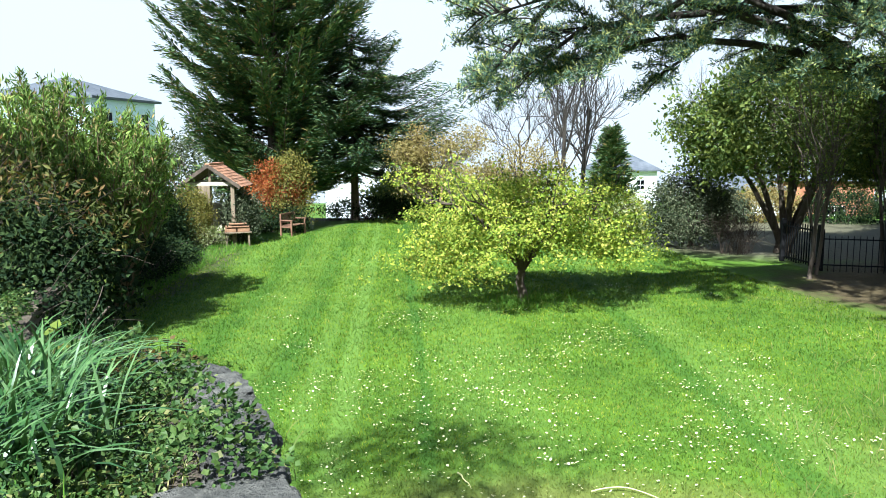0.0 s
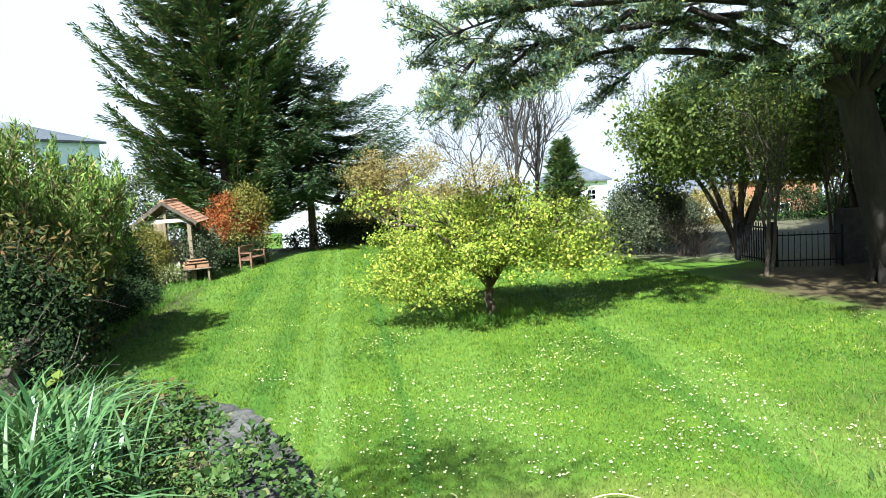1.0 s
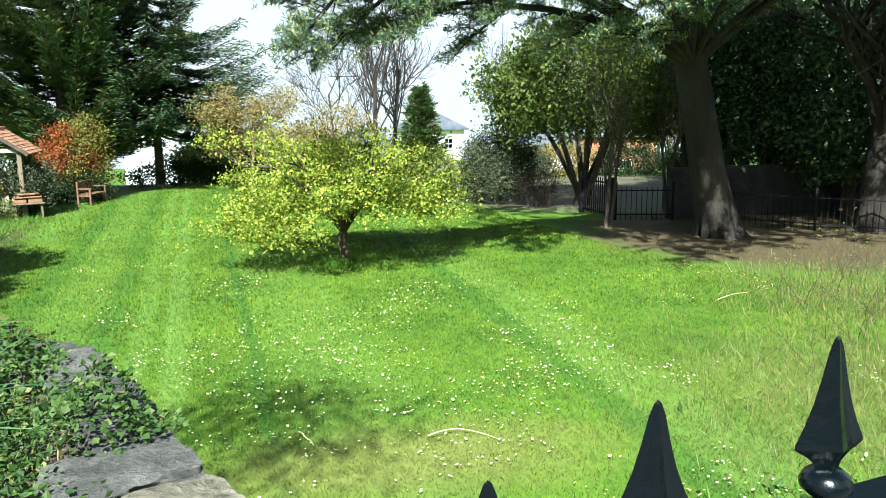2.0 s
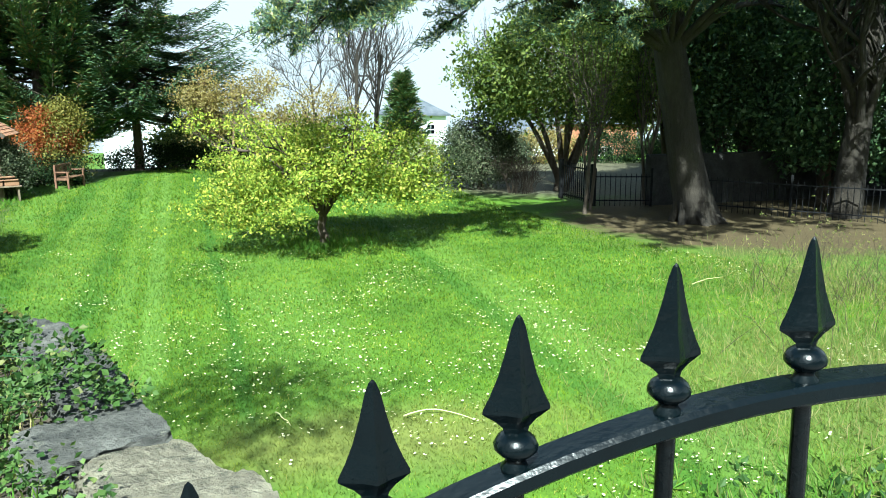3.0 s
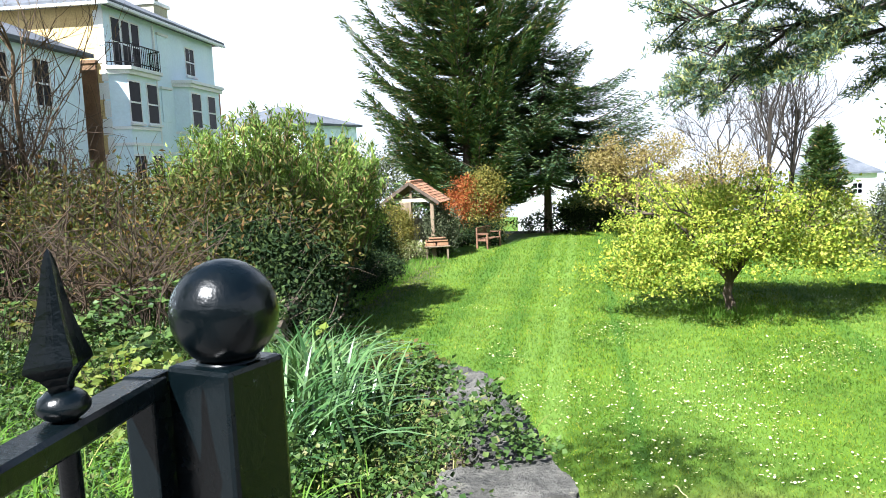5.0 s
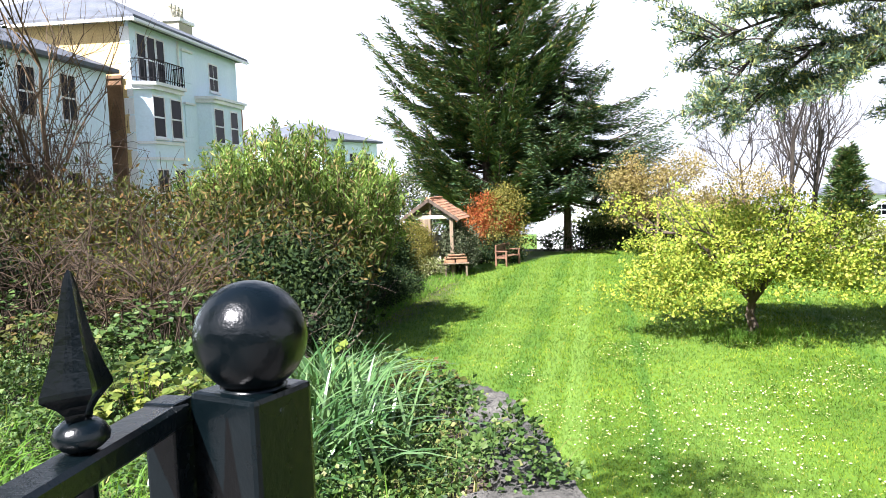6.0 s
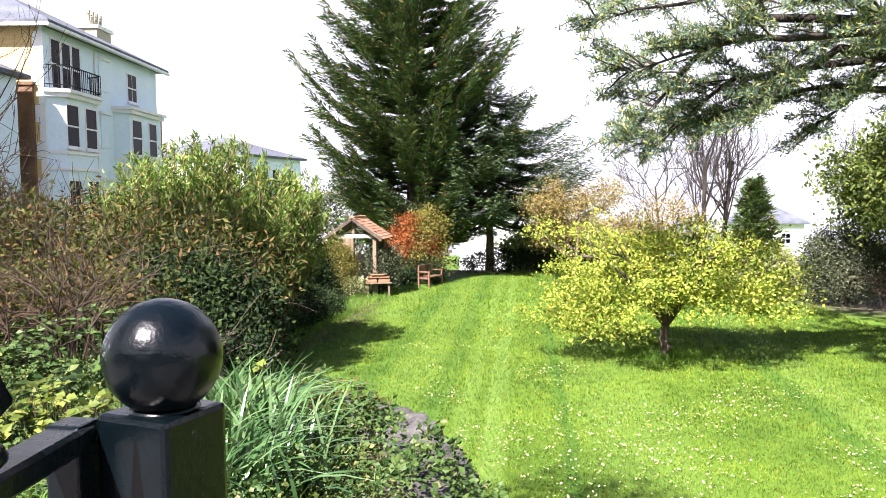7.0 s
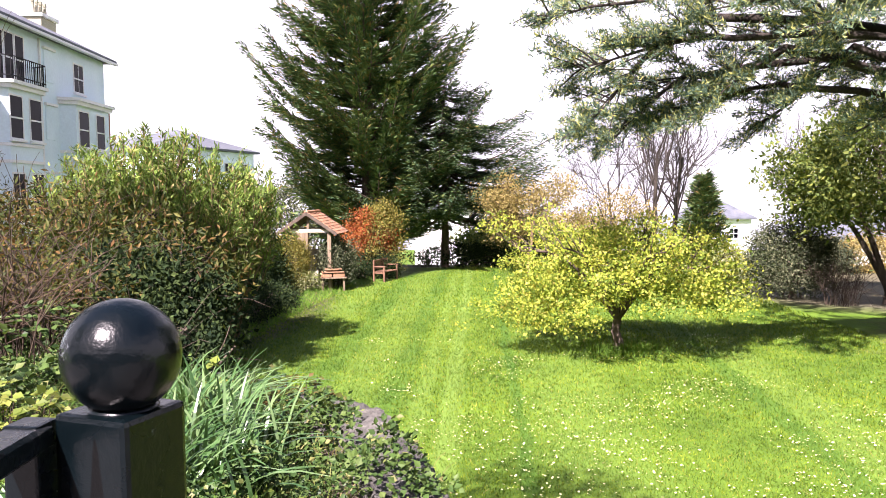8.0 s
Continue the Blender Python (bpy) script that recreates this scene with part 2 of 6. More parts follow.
def gloss_paint():
    """Thick black gloss paint with brush ripples, chips and dusty streaks."""
    m, nt, b = base_mat("black_gloss_paint", 0.2, 0, 0.32)
    n1, n2, n3 = noise_node(nt, 9, 4), noise_node(nt, 90, 3), noise_node(nt, 24, 8, 0.75)
    r = ramp_node(nt, [(0.3, (0.0006, 0.0018, 0.0024)), (0.75, (0.0016, 0.0040, 0.0052))])
    nt.links.new(n1.outputs[0], r.inputs[0])
    s = ramp_node(nt, [(0.65, (0, 0, 0)), (0.71, (1, 1, 1))])
    nt.links.new(n3.outputs[0], s.inputs[0])
    nt.links.new(mix_node(nt, "MIX", s.outputs[0], r.outputs[0], (0.11, 0.125, 0.135)), b.inputs["Base Color"])
    rr = nt.nodes.new("ShaderNodeMapRange")
    rr.inputs[3].default_value, rr.inputs[4].default_value = 0.20, 0.34
    nt.links.new(n1.outputs[0], rr.inputs[0])
    nt.links.new(rr.outputs[0], b.inputs["Roughness"])
    bp = nt.nodes.new("ShaderNodeBump")
    bp.inputs["Strength"].default_value, bp.inputs["Distance"].default_value = 0.6, 0.0015
    nt.links.new(n2.outputs[0], bp.inputs["Height"])
    nt.links.new(bp.outputs[0], b.inputs["Normal"])
    return m


def window_glass():
    m, nt, b = base_mat("window_glass", 0.2, 0, 0.04)
    n = noise_node(nt, 0.8, 2)
    r = ramp_node(nt, [(0.35, (0.001, 0.0015, 0.002)), (0.7, (0.004, 0.005, 0.007))])
    nt.links.new(n.outputs[0], r.inputs[0])
    nt.links.new(r.outputs[0], b.inputs["Base Color"])
    return m


M["black_paint"], M["window_dark"] = gloss_paint(), window_glass()


def band(nt, a, c, width, soft):
    """1 inside a band around the line a.x + a.y = c of the ground plan, 0 outside."""
    co = nt.nodes.new("ShaderNodeTexCoord")
    dot = nt.nodes.new("ShaderNodeVectorMath")
    dot.operation = "DOT_PRODUCT"
    dot.inputs[1].default_value = (a[0], a[1], 0)
    nt.links.new(co.outputs["Object"], dot.inputs[0])
    wob = noise_node(nt, 0.7, 3)
    ad = nt.nodes.new("ShaderNodeMath")
    ad.operation = "MULTIPLY_ADD"
    ad.inputs[1].default_value, ad.inputs[2].default_value = 0.35, -c - 0.175
    nt.links.new(wob.outputs[0], ad.inputs[0])
    su = nt.nodes.new("ShaderNodeMath")
    su.operation = "ADD"
    nt.links.new(dot.outputs["Value"], su.inputs[0])
    nt.links.new(ad.outputs[0], su.inputs[1])
    ab = nt.nodes.new("ShaderNodeMath")
    ab.operation = "ABSOLUTE"
    nt.links.new(su.outputs[0], ab.inputs[0])
    mr = nt.nodes.new("ShaderNodeMapRange")
    mr.inputs[1].default_value, mr.inputs[2].default_value = width, width + soft
    mr.inputs[3].default_value, mr.inputs[4].default_value = 1, 0
    nt.links.new(ab.outputs[0], mr.inputs[0])
    return mr.outputs[0]


def blob(nt, centre, radii, wobble=0.5, soft=0.25, grain=0.6):
    """1 inside a ragged ellipse of the ground plan, 0 outside."""
    co = nt.nodes.new("ShaderNodeTexCoord")
    mp = nt.nodes.new("ShaderNodeMapping")
    mp.vector_type = "TEXTURE"
    mp.inputs["Location"].default_value = (*centre, 0)
    mp.inputs["Scale"].default_value = (*radii, 1000)
    nt.links.new(co.outputs["Object"], mp.inputs[0])
    ln = nt.nodes.new("ShaderNodeVectorMath")
    ln.operation = "LENGTH"
    nt.links.new(mp.outputs[0], ln.inputs[0])
    n = noise_node(nt, grain, 6, 0.65)
    ad = nt.nodes.new("ShaderNodeMath")
    ad.operation = "MULTIPLY_ADD"
    ad.inputs[1].default_value, ad.inputs[2].default_value = wobble, -wobble / 2
    nt.links.new(n.outputs[0], ad.inputs[0])
    su = nt.nodes.new("ShaderNodeMath")
    su.operation = "ADD"
    nt.links.new(ln.outputs["Value"], su.inputs[0])
    nt.links.new(ad.outputs[0], su.inputs[1])
    mr = nt.nodes.new("ShaderNodeMapRange")
    mr.inputs[1].default_value, mr.inputs[2].default_value = 1 - soft, 1 + soft
    mr.inputs[3].default_value, mr.inputs[4].default_value = 1, 0
    nt.links.new(su.outputs[0], mr.inputs[0])
    return mr.outputs[0]


def lawn_marks(nt, col, grain_out, patches):
    """Mower stripes and wheel tracks; mossy hollow, worn straw-coloured patches, needle litter, gravel."""
    for a, c, w, s, tone, f in STRIPES:
        fac = nt.nodes.new("ShaderNodeMath")
        fac.operation = "MULTIPLY"
        fac.inputs[1].default_value = 1.1 * f
        nt.links.new(band(nt, a, c, w, s), fac.inputs[0])
        col = mix_node(nt, "MIX", fac.outputs[0], col, tone)
    for centre, radii, wob, soft, grain, tone, f in patches:
        fac = nt.nodes.new("ShaderNodeMath")
        fac.operation = "MULTIPLY"
        fac.inputs[1].default_value = f
        nt.links.new(blob(nt, centre, radii, wob, soft, grain), fac.inputs[0])
        tint = mix_node(nt, "MULTIPLY", 0.8, tone, grain_out) if grain_out else tone
        col = mix_node(nt, "MIX", fac.outputs[0], col, tint)
    return col


def mown_mat():
    """Single blades of the lawn, which share its stripes and worn patches."""
    m, nt, b = base_mat("mown_blade", 0.6, 0, 0.2)
    geo = nt.nodes.new("ShaderNodeNewGeometry")
    r = ramp_node(nt, [(0, (0.036, 0.086, 0.006)), (0.5, (0.104, 0.188, 0.012)), (0.9, (0.20, 0.28, 0.024)), (1, (0.32, 0.30, 0.085))])
    nt.links.new(geo.outputs["Random Per Island"], r.inputs[0])
    n = noise_node(nt, 0.5, 5)
    pr = ramp_node(nt, [(0.32, (0.62, 0.68, 0.6)), (0.68, (1.3, 1.18, 1.1))])
    nt.links.new(n.outputs[0], pr.inputs[0])
    col = mix_node(nt, "MULTIPLY", 0.9, r.outputs[0], pr.outputs[0])
    n5 = noise_node(nt, 3.2, 4, 0.7)
    p5 = ramp_node(nt, [(0.37, (0.52, 0.58, 0.52)), (0.63, (1.3, 1.24, 1.15))])
    nt.links.new(n5.outputs[0], p5.inputs[0])
    col = mix_node(nt, "MULTIPLY", 0.8, col, p5.outputs[0])
    col = lawn_marks(nt, col, None, PATCHES[:2])
    nt.links.new(col, b.inputs["Base Color"])
    tr = nt.nodes.new("ShaderNodeBsdfTranslucent")
    nt.links.new(col, tr.inputs[0])
    mx = nt.nodes.new("ShaderNodeMixShader")
    mx.inputs[0].default_value = 0.4
    nt.links.new(b.outputs[0], mx.inputs[1])
    nt.links.new(tr.outputs[0], mx.inputs[2])
    nt.links.new(mx.outputs[0], nt.nodes["Material Output"].inputs[0])
    return m


def lawn_mat(name="mown_lawn"):
    m, nt, b = base_mat(name, 0.8, 0, 0.2)
    n1, n2, n3 = noise_node(nt, 0.5, 6, 0.65), noise_node(nt, 9, 6, 0.75, (1, 0.45, 1)), noise_node(nt, 45, 4, 0.7)
    r = ramp_node(nt, [(0.3, (0.055, 0.116, 0.010)), (0.7, (0.100, 0.180, 0.016))])
    nt.links.new(n1.outputs[0], r.inputs[0])
    g = ramp_node(nt, [(0.3, (0.5, 0.55, 0.5)), (0.7, (1.3, 1.25, 1.2))])
    nt.links.new(n2.outputs[0], g.inputs[0])
    col = mix_node(nt, "MULTIPLY", 0.8, r.outputs[0], g.outputs[0])
    g2 = ramp_node(nt, [(0.3, (0.7, 0.7, 0.7)), (0.7, (1.2, 1.2, 1.2))])
    nt.links.new(n3.outputs[0], g2.inputs[0])
    col = mix_node(nt, "MULTIPLY", 0.8, col, g2.outputs[0])
    col = lawn_marks(nt, col, g.outputs[0], PATCHES)
    nt.links.new(col, b.inputs["Base Color"])
    bp = nt.nodes.new("ShaderNodeBump")
    bp.inputs["Strength"].default_value, bp.inputs["Distance"].default_value = 0.8, 0.04
    nt.links.new(n2.outputs[0], bp.inputs["Height"])
    nt.links.new(bp.outputs[0], b.inputs["Normal"])
    return m


PALE, DEEP = (0.150, 0.245, 0.050), (0.036, 0.10, 0.012)
ALONG = (0.9976, 0.0688)
STRIPES = [  # plan normal, offset, half width, softness, tone, strength
    (ALONG, -0.62, 0.11, 0.12, PALE, 0.32), (ALONG, 0.53, 0.06, 0.10, DEEP, 0.5), (ALONG, -1.15, 0.10, 0.12, PALE, 0.22),
    (ALONG, -1.75, 0.14, 0.2, DEEP, 0.36), (ALONG, -2.5, 0.35, 0.3, PALE, 0.14), (ALONG, -3.3, 0.18, 0.2, DEEP, 0.36),
    (ALONG, -4.4, 0.35, 0.3, PALE, 0.18), (ALONG, -5.3, 0.2, 0.2, DEEP, 0.21), (ALONG, 1.6, 0.5, 0.5, PALE, 0.15),
    ((0.9995, 0.033), 5.05, 0.40, 0.10, PALE, 0.20), ((0.9995, 0.033), 4.38, 0.14, 0.16, DEEP, 0.42), ((0.9995, 0.033), 7.2, 0.5, 0.4, DEEP, 0.12),
]
PATCHES = [  # centre, radii, wobble, softness, grain, tone, strength
    ((1.2, 8.0), (2.2, 0.8), 1.2, 0.5, 1.6, (0.17, 0.17, 0.045), 0.65),
    ((7.4, 7.8), (2.4, 2.6), 1.3, 0.5, 1.2, (0.17, 0.185, 0.055), 0.35),
    ((16.6, 19.6), (8.0, 5.6), 0.6, 0.12, 0.7, (0.075, 0.052, 0.030), 0.95),
    ((14.5, 31.0), (8.5, 6.6), 0.3, 0.15, 0.6, (0.10, 0.085, 0.062), 0.9),
    ((-13.0, 22.0), (6.4, 13.0), 0.25, 0.06, 0.8, (0.06, 0.055, 0.03), 0.95),
    ((-4.0, 44.0), (14.0, 5.6), 0.2, 0.06, 0.8, (0.06, 0.06, 0.03), 0.9),
]
M["lawn"], M["mown_grass"] = lawn_mat(), mown_mat()


# ---- mesh helpers ----
rng = np.random.default_rng(7)


def mesh_object(name, V, F, material, parent=None, label="", smooth=False):
    V, F = np.asarray(V, np.float32).reshape(-1, 3), np.asarray(F, np.int32)
    me = bpy.data.meshes.new(name)
    me.vertices.add(len(V))
    me.vertices.foreach_set("co", V.ravel())
    n, k = F.shape
    me.loops.add(n * k)
    me.loops.foreach_set("vertex_index", F.ravel())
    me.polygons.add(n)
    me.polygons.foreach_set("loop_start", np.arange(0, n * k, k, dtype=np.int32))
    me.polygons.foreach_set("use_smooth", np.full(n, smooth))
    me.update(calc_edges=True)
    me.materials.append(material)
    ob = new(name, me)
    if parent:
        ob.parent = parent
    return tagged(ob, label)


def part(name, bm, material, parent, label="", smooth=False):
    me = bpy.data.meshes.new(name)
    bmesh.ops.recalc_face_normals(bm, faces=bm.faces[:])
    for f in bm.faces:
        f.smooth = smooth
    bm.to_mesh(me)
    bm.free()
    me.materials.append(material)
    ob = new(name, me)
    if parent:
        ob.parent = parent
    return tagged(ob, label)


GROUPS = {
    "low_shrub": "low shrubs of the borders", "evergreen_shrub": "evergreens of the border", "scrub_bush": "scrub of the border", "tall_shrub": "upright shrubs of the border",
    "daffodil_clump": "daffodils of the raised bed", "grass_tuft": "grass tufts of the raised bed", "laurel_tree": "evergreens along the wall", "holm_oak": "evergreen oaks", "sapling": "thin trunks under the pine",
    "bare_tree": "bare trees", "far_tree": "distant trees", "hedge_shrub": "hedge behind the gate", "lime_leaved_plant": "lime-leaved plants of the bed", "leafy_weed": "weeds of the bed", "straw_stalk": "straws on the lawn",
    "bramble": "brambles on the wall", "climber": "climbers round the shelter", "bare_bush": "bare bushes", "budding_tree": "trees in bud",
}


def thing(name, label, category, group="", at=(0, 0, 0), rz=0.0, kind=""):
    ob = new(name)
    ob.empty_display_size = 0.1
    ob.matrix_world = pose(*at, 0, 0, rz)
    return tagged(ob, label, category, group or GROUPS.get(name, ""), kind)


class Geo:
    """Quads gathered into one mesh."""

    def __init__(self):
        self.v, self.f, self.n = [], [], 0

    def add(self, V, F):
        V, F = np.asarray(V, float).reshape(-1, 3), np.asarray(F)
        self.v.append(V)
        self.f.append(F + self.n)
        self.n += len(V)

    def make(self, name, material, parent=None, label="", smooth=False):
        return mesh_object(name, np.concatenate(self.v), np.concatenate(self.f), material, parent, label, smooth)


def unit(a):
    a = np.asarray(a, float)
    return a / np.maximum(np.linalg.norm(a, axis=-1, keepdims=True), 1e-9)


def kites(P, D, L, W, flat=None, fold=0.15):
    """Pointed folded leaves: base P, direction D, length L, width W; flat: the side that they turn up."""
    P, D = np.asarray(P, float), unit(D)
    n = len(P)
    up = unit(rng.normal(size=(n, 3)) if flat is None else np.asarray(flat, float) + rng.normal(scale=0.35, size=(n, 3)))
    S = unit(np.cross(D, up))
    N = np.cross(S, D)
    L, W = np.broadcast_to(L, n)[:, None], np.broadcast_to(W, n)[:, None]
    mid = P + D * L * 0.45
    V = np.stack([P, mid + S * W / 2 + N * W * fold, P + D * L, mid - S * W / 2 + N * W * fold], 1)
    return V.reshape(-1, 3), np.arange(4 * n).reshape(-1, 4)


def tube(points, radii, sides=7):
    P, R = np.asarray(points, float), np.asarray(radii, float)
    T = unit(np.gradient(P, axis=0))
    ref = np.array([0, 0, 1.0]) if abs(T[0][2]) < 0.9 else np.array([1.0, 0, 0])
    A = unit(np.cross(T, ref))
    B = np.cross(T, A)
    an = np.arange(sides) * 2 * np.pi / sides
    V = P[:, None] + R[:, None, None] * (np.cos(an)[None, :, None] * A[:, None] + np.sin(an)[None, :, None] * B[:, None])
    F = []
    for i in range(len(P) - 1):
        for j in range(sides):
            k = (j + 1) % sides
            F.append((i * sides + j, i * sides + k, (i + 1) * sides + k, (i + 1) * sides + j))
    return V.reshape(-1, 3), np.array(F)


def curve_pts(a, b, n, sag=0.0, wander=0.0):
    """A line from a to b that rises (or sags) by sag in its middle and wanders a little."""
    s = np.linspace(0, 1, n)[:, None]
    P = np.asarray(a, float) * (1 - s) + np.asarray(b, float) * s
    P[:, 2] += sag * 4 * (s * (1 - s))[:, 0]
    w = np.cumsum(rng.normal(scale=wander, size=(n, 3)), 0) * s
    return P + w


def branches(start, d, length, r, depth, out, tips, kids=4, spread=0.7, lift=0.1, shrink=0.62):
    n = 6
    P = [np.asarray(start, float)]
    d = unit(d)
    for i in range(n - 1):
        d = unit(d + rng.normal(scale=0.13, size=3) + np.array([0, 0, lift * 0.3]))
        P.append(P[-1] + d * length / (n - 1))
    P = np.array(P)
    out.append((P, np.linspace(r, r * 0.45, n)))
    if depth == 0:
        tips.extend(P[2:])
        return
    for k in range(kids):
        i = int(rng.integers(2, n))
        dd = unit(d + rng.normal(scale=spread, size=3) + np.array([0, 0, lift]))
        branches(P[i], dd, length * shrink * rng.uniform(0.75, 1.15), r * 0.5, depth - 1, out, tips, kids, spread, lift, shrink)


def wood(name, lines, material, parent, sides=6, label=""):
    g = Geo()
    for P, R in lines:
        g.add(*tube(P, R, sides))
    ob = g.make(name, material, parent, label, True)
    return tagged(ob, kind="stuff") if name in ("stem", "twig") and len(lines) > 12 else ob


def clump_cloud(centres, per, sigma, size, width, up=0.4, outward=None, squash=1.0, flat=None):
    """Leaves scattered round clump centres."""
    C = np.repeat(np.asarray(centres, float), per, 0)
    off = rng.normal(scale=sigma, size=C.shape)
    off[:, 2] *= squash
    D = rng.normal(size=C.shape) + np.array([0, 0, up])
    if outward is not None:
        D += 0.9 * unit(C - np.asarray(outward))
    L = size * rng.uniform(0.6, 1.3, len(C))
    return kites(C + off, D, L, L * width, flat)


def shell_points(n, centre, radii, inner=0.75, top=1.0, bottom=-1.0):
    """Points in the outer skin of a lumpy ellipsoid."""
    P = unit(rng.normal(size=(n * 3, 3)))
    P = P[(P[:, 2] < top) & (P[:, 2] > bottom)][:n]
    lump = np.array([1 + 0.22 * noise.noise(Vector(p * 2.1) + Vector(centre)) + 0.12 * noise.noise(Vector(p * 5.3)) for p in P])
    r = lump * rng.uniform(inner, 1.0, len(P)) ** 0.5
    return np.asarray(centre) + P * r[:, None] * np.asarray(radii)


def box_bm(bm, lo, hi, bevel=0.0):
    lo, hi = Vector(lo), Vector(hi)
    r = bmesh.ops.create_cube(bm, size=1.0)
    bmesh.ops.transform(bm, verts=r["verts"], matrix=Matrix.Translation((lo + hi) / 2) @ Matrix.Diagonal((*(hi - lo), 1)))
    if bevel:
        es = list({e for v in r["verts"] for e in v.link_edges})
        bmesh.ops.bevel(bm, geom=es, offset=bevel, segments=2, affect="EDGES", profile=0.6)
    return bm


def box(lo, hi, bevel=0.0):
    return box_bm(bmesh.new(), lo, hi, bevel)


def prism(points, z0, z1):
    """A plan outline (anticlockwise) raised from z0 to z1."""
    bm = bmesh.new()
    a = [bm.verts.new((x, y, z0)) for x, y in points]
    b = [bm.verts.new((x, y, z1)) for x, y in points]
    bm.faces.new(a[::-1]), bm.faces.new(b)
    for i in range(len(a)):
        j = (i + 1) % len(a)
        bm.faces.new((a[i], a[j], b[j], b[i]))
    return bm


def lathe(profile, sides=24):
    """A turned solid from (radius, z) pairs."""
    V = [(r * math.cos(2 * math.pi * j / sides), r * math.sin(2 * math.pi * j / sides), z) for r, z in profile for j in range(sides)]
    F = []
    for i in range(len(profile) - 1):
        for j in range(sides):
            k = (j + 1) % sides
            F.append((i * sides + j, i * sides + k, (i + 1) * sides + k, (i + 1) * sides + j))
    return np.array(V), np.array(F)


# ---- ground: lawn, falling away beyond the garden, out to the horizon ----
def ground_height(x, y):
    z = 0.0
    far = max(0.0, y - 40.0)
    z -= 4.2 * (1 - math.exp(-far / 30.0)) + 0.075 * max(0.0, y - 90.0)
    z += 0.03 * noise.noise(Vector((x * 0.25, y * 0.25, 0))) * (1 if y < 45 else 0)
    return z


def build_ground():
    xs = np.concatenate([[-3000, -900, -300, -120, -60], np.linspace(-40, 40, 81), [60, 120, 300, 900, 3000]])
    ys = np.concatenate([[-3000, -600, -120, -30], np.linspace(-10, 60, 71), [70, 85, 100, 150, 300, 900, 3000]])
    V = np.array([(x, y, ground_height(x, y)) for y in ys for x in xs])
    nx = len(xs)
    F = np.array([(j * nx + i, j * nx + i + 1, (j + 1) * nx + i + 1, (j + 1) * nx + i) for j in range(len(ys) - 1) for i in range(nx - 1)])
    g = mesh_object("ground", V, F, M["lawn"], None, "mown green lawn with mower stripes, falling away beyond", True)
    tagged(g, category="lawn", kind="structure")


build_ground()

# ---- raised bed behind the retaining wall, and the paving on which one stands ----
WALL_LINE = [(0.02, 1.55), (-0.04, 2.2), (-0.40, 2.75), (-0.60, 3.5), (-0.82, 4.05), (-1.26, 4.9), (-1.9, 5.5), (-2.6, 6.0), (-3.3, 6.9), (-3.7, 8.0), (-4.1, 9.5), (-5.2, 11.3), (-8.0, 12.6), (-16, 13.0)]


def bed_height(x, y):
    t = max(0.0, min(1.0, (y - 1.5) / 4.0))
    return 2.62 - 0.40 * t + 0.05 * noise.noise(Vector((x * 1.3, y * 1.3, 3)))


def build_bed():
    V, F, cols = [], [], 26
    for (x, y) in WALL_LINE:
        for i in range(cols):
            px = x - 0.12 + (-18 - x) * (i / (cols - 1)) ** 1.6
            V.append((px, y - 0.05, bed_height(px, y)))
    for j in range(len(WALL_LINE) - 1):
        for i in range(cols - 1):
            a = j * cols + i
            F.append((a, a + cols, a + cols + 1, a + 1))
    # outer skirt down to the lawn along the wall line
    n = len(V)
    for (x, y) in WALL_LINE:
        V += [(x - 0.12, y - 0.05, bed_height(x, y)), (x - 0.12, y - 0.05, -0.2)]
    for j in range(len(WALL_LINE) - 1):
        a = n + 2 * j
        F.append((a, a + 1, a + 3, a + 2))
    tagged(mesh_object("raised_bed", V, F, M["soil"], None, "raised planting bed of dark soil behind a stone wall", True), category="planting bed", kind="structure")


build_bed()
tagged(part("pavement", box((-14, -12, 1.6), (12, 1.45, 2.14), 0.01), M["paving"], None, "grey street paving above the sunken garden"), category="pavement", kind="structure")
tagged(part("retaining_wall_street", box((0.05, 1.2, -0.3), (12, 1.5, 2.12), 0.01), M["rubble"], None, "rubble retaining wall below the street"), category="wall", kind="structure")


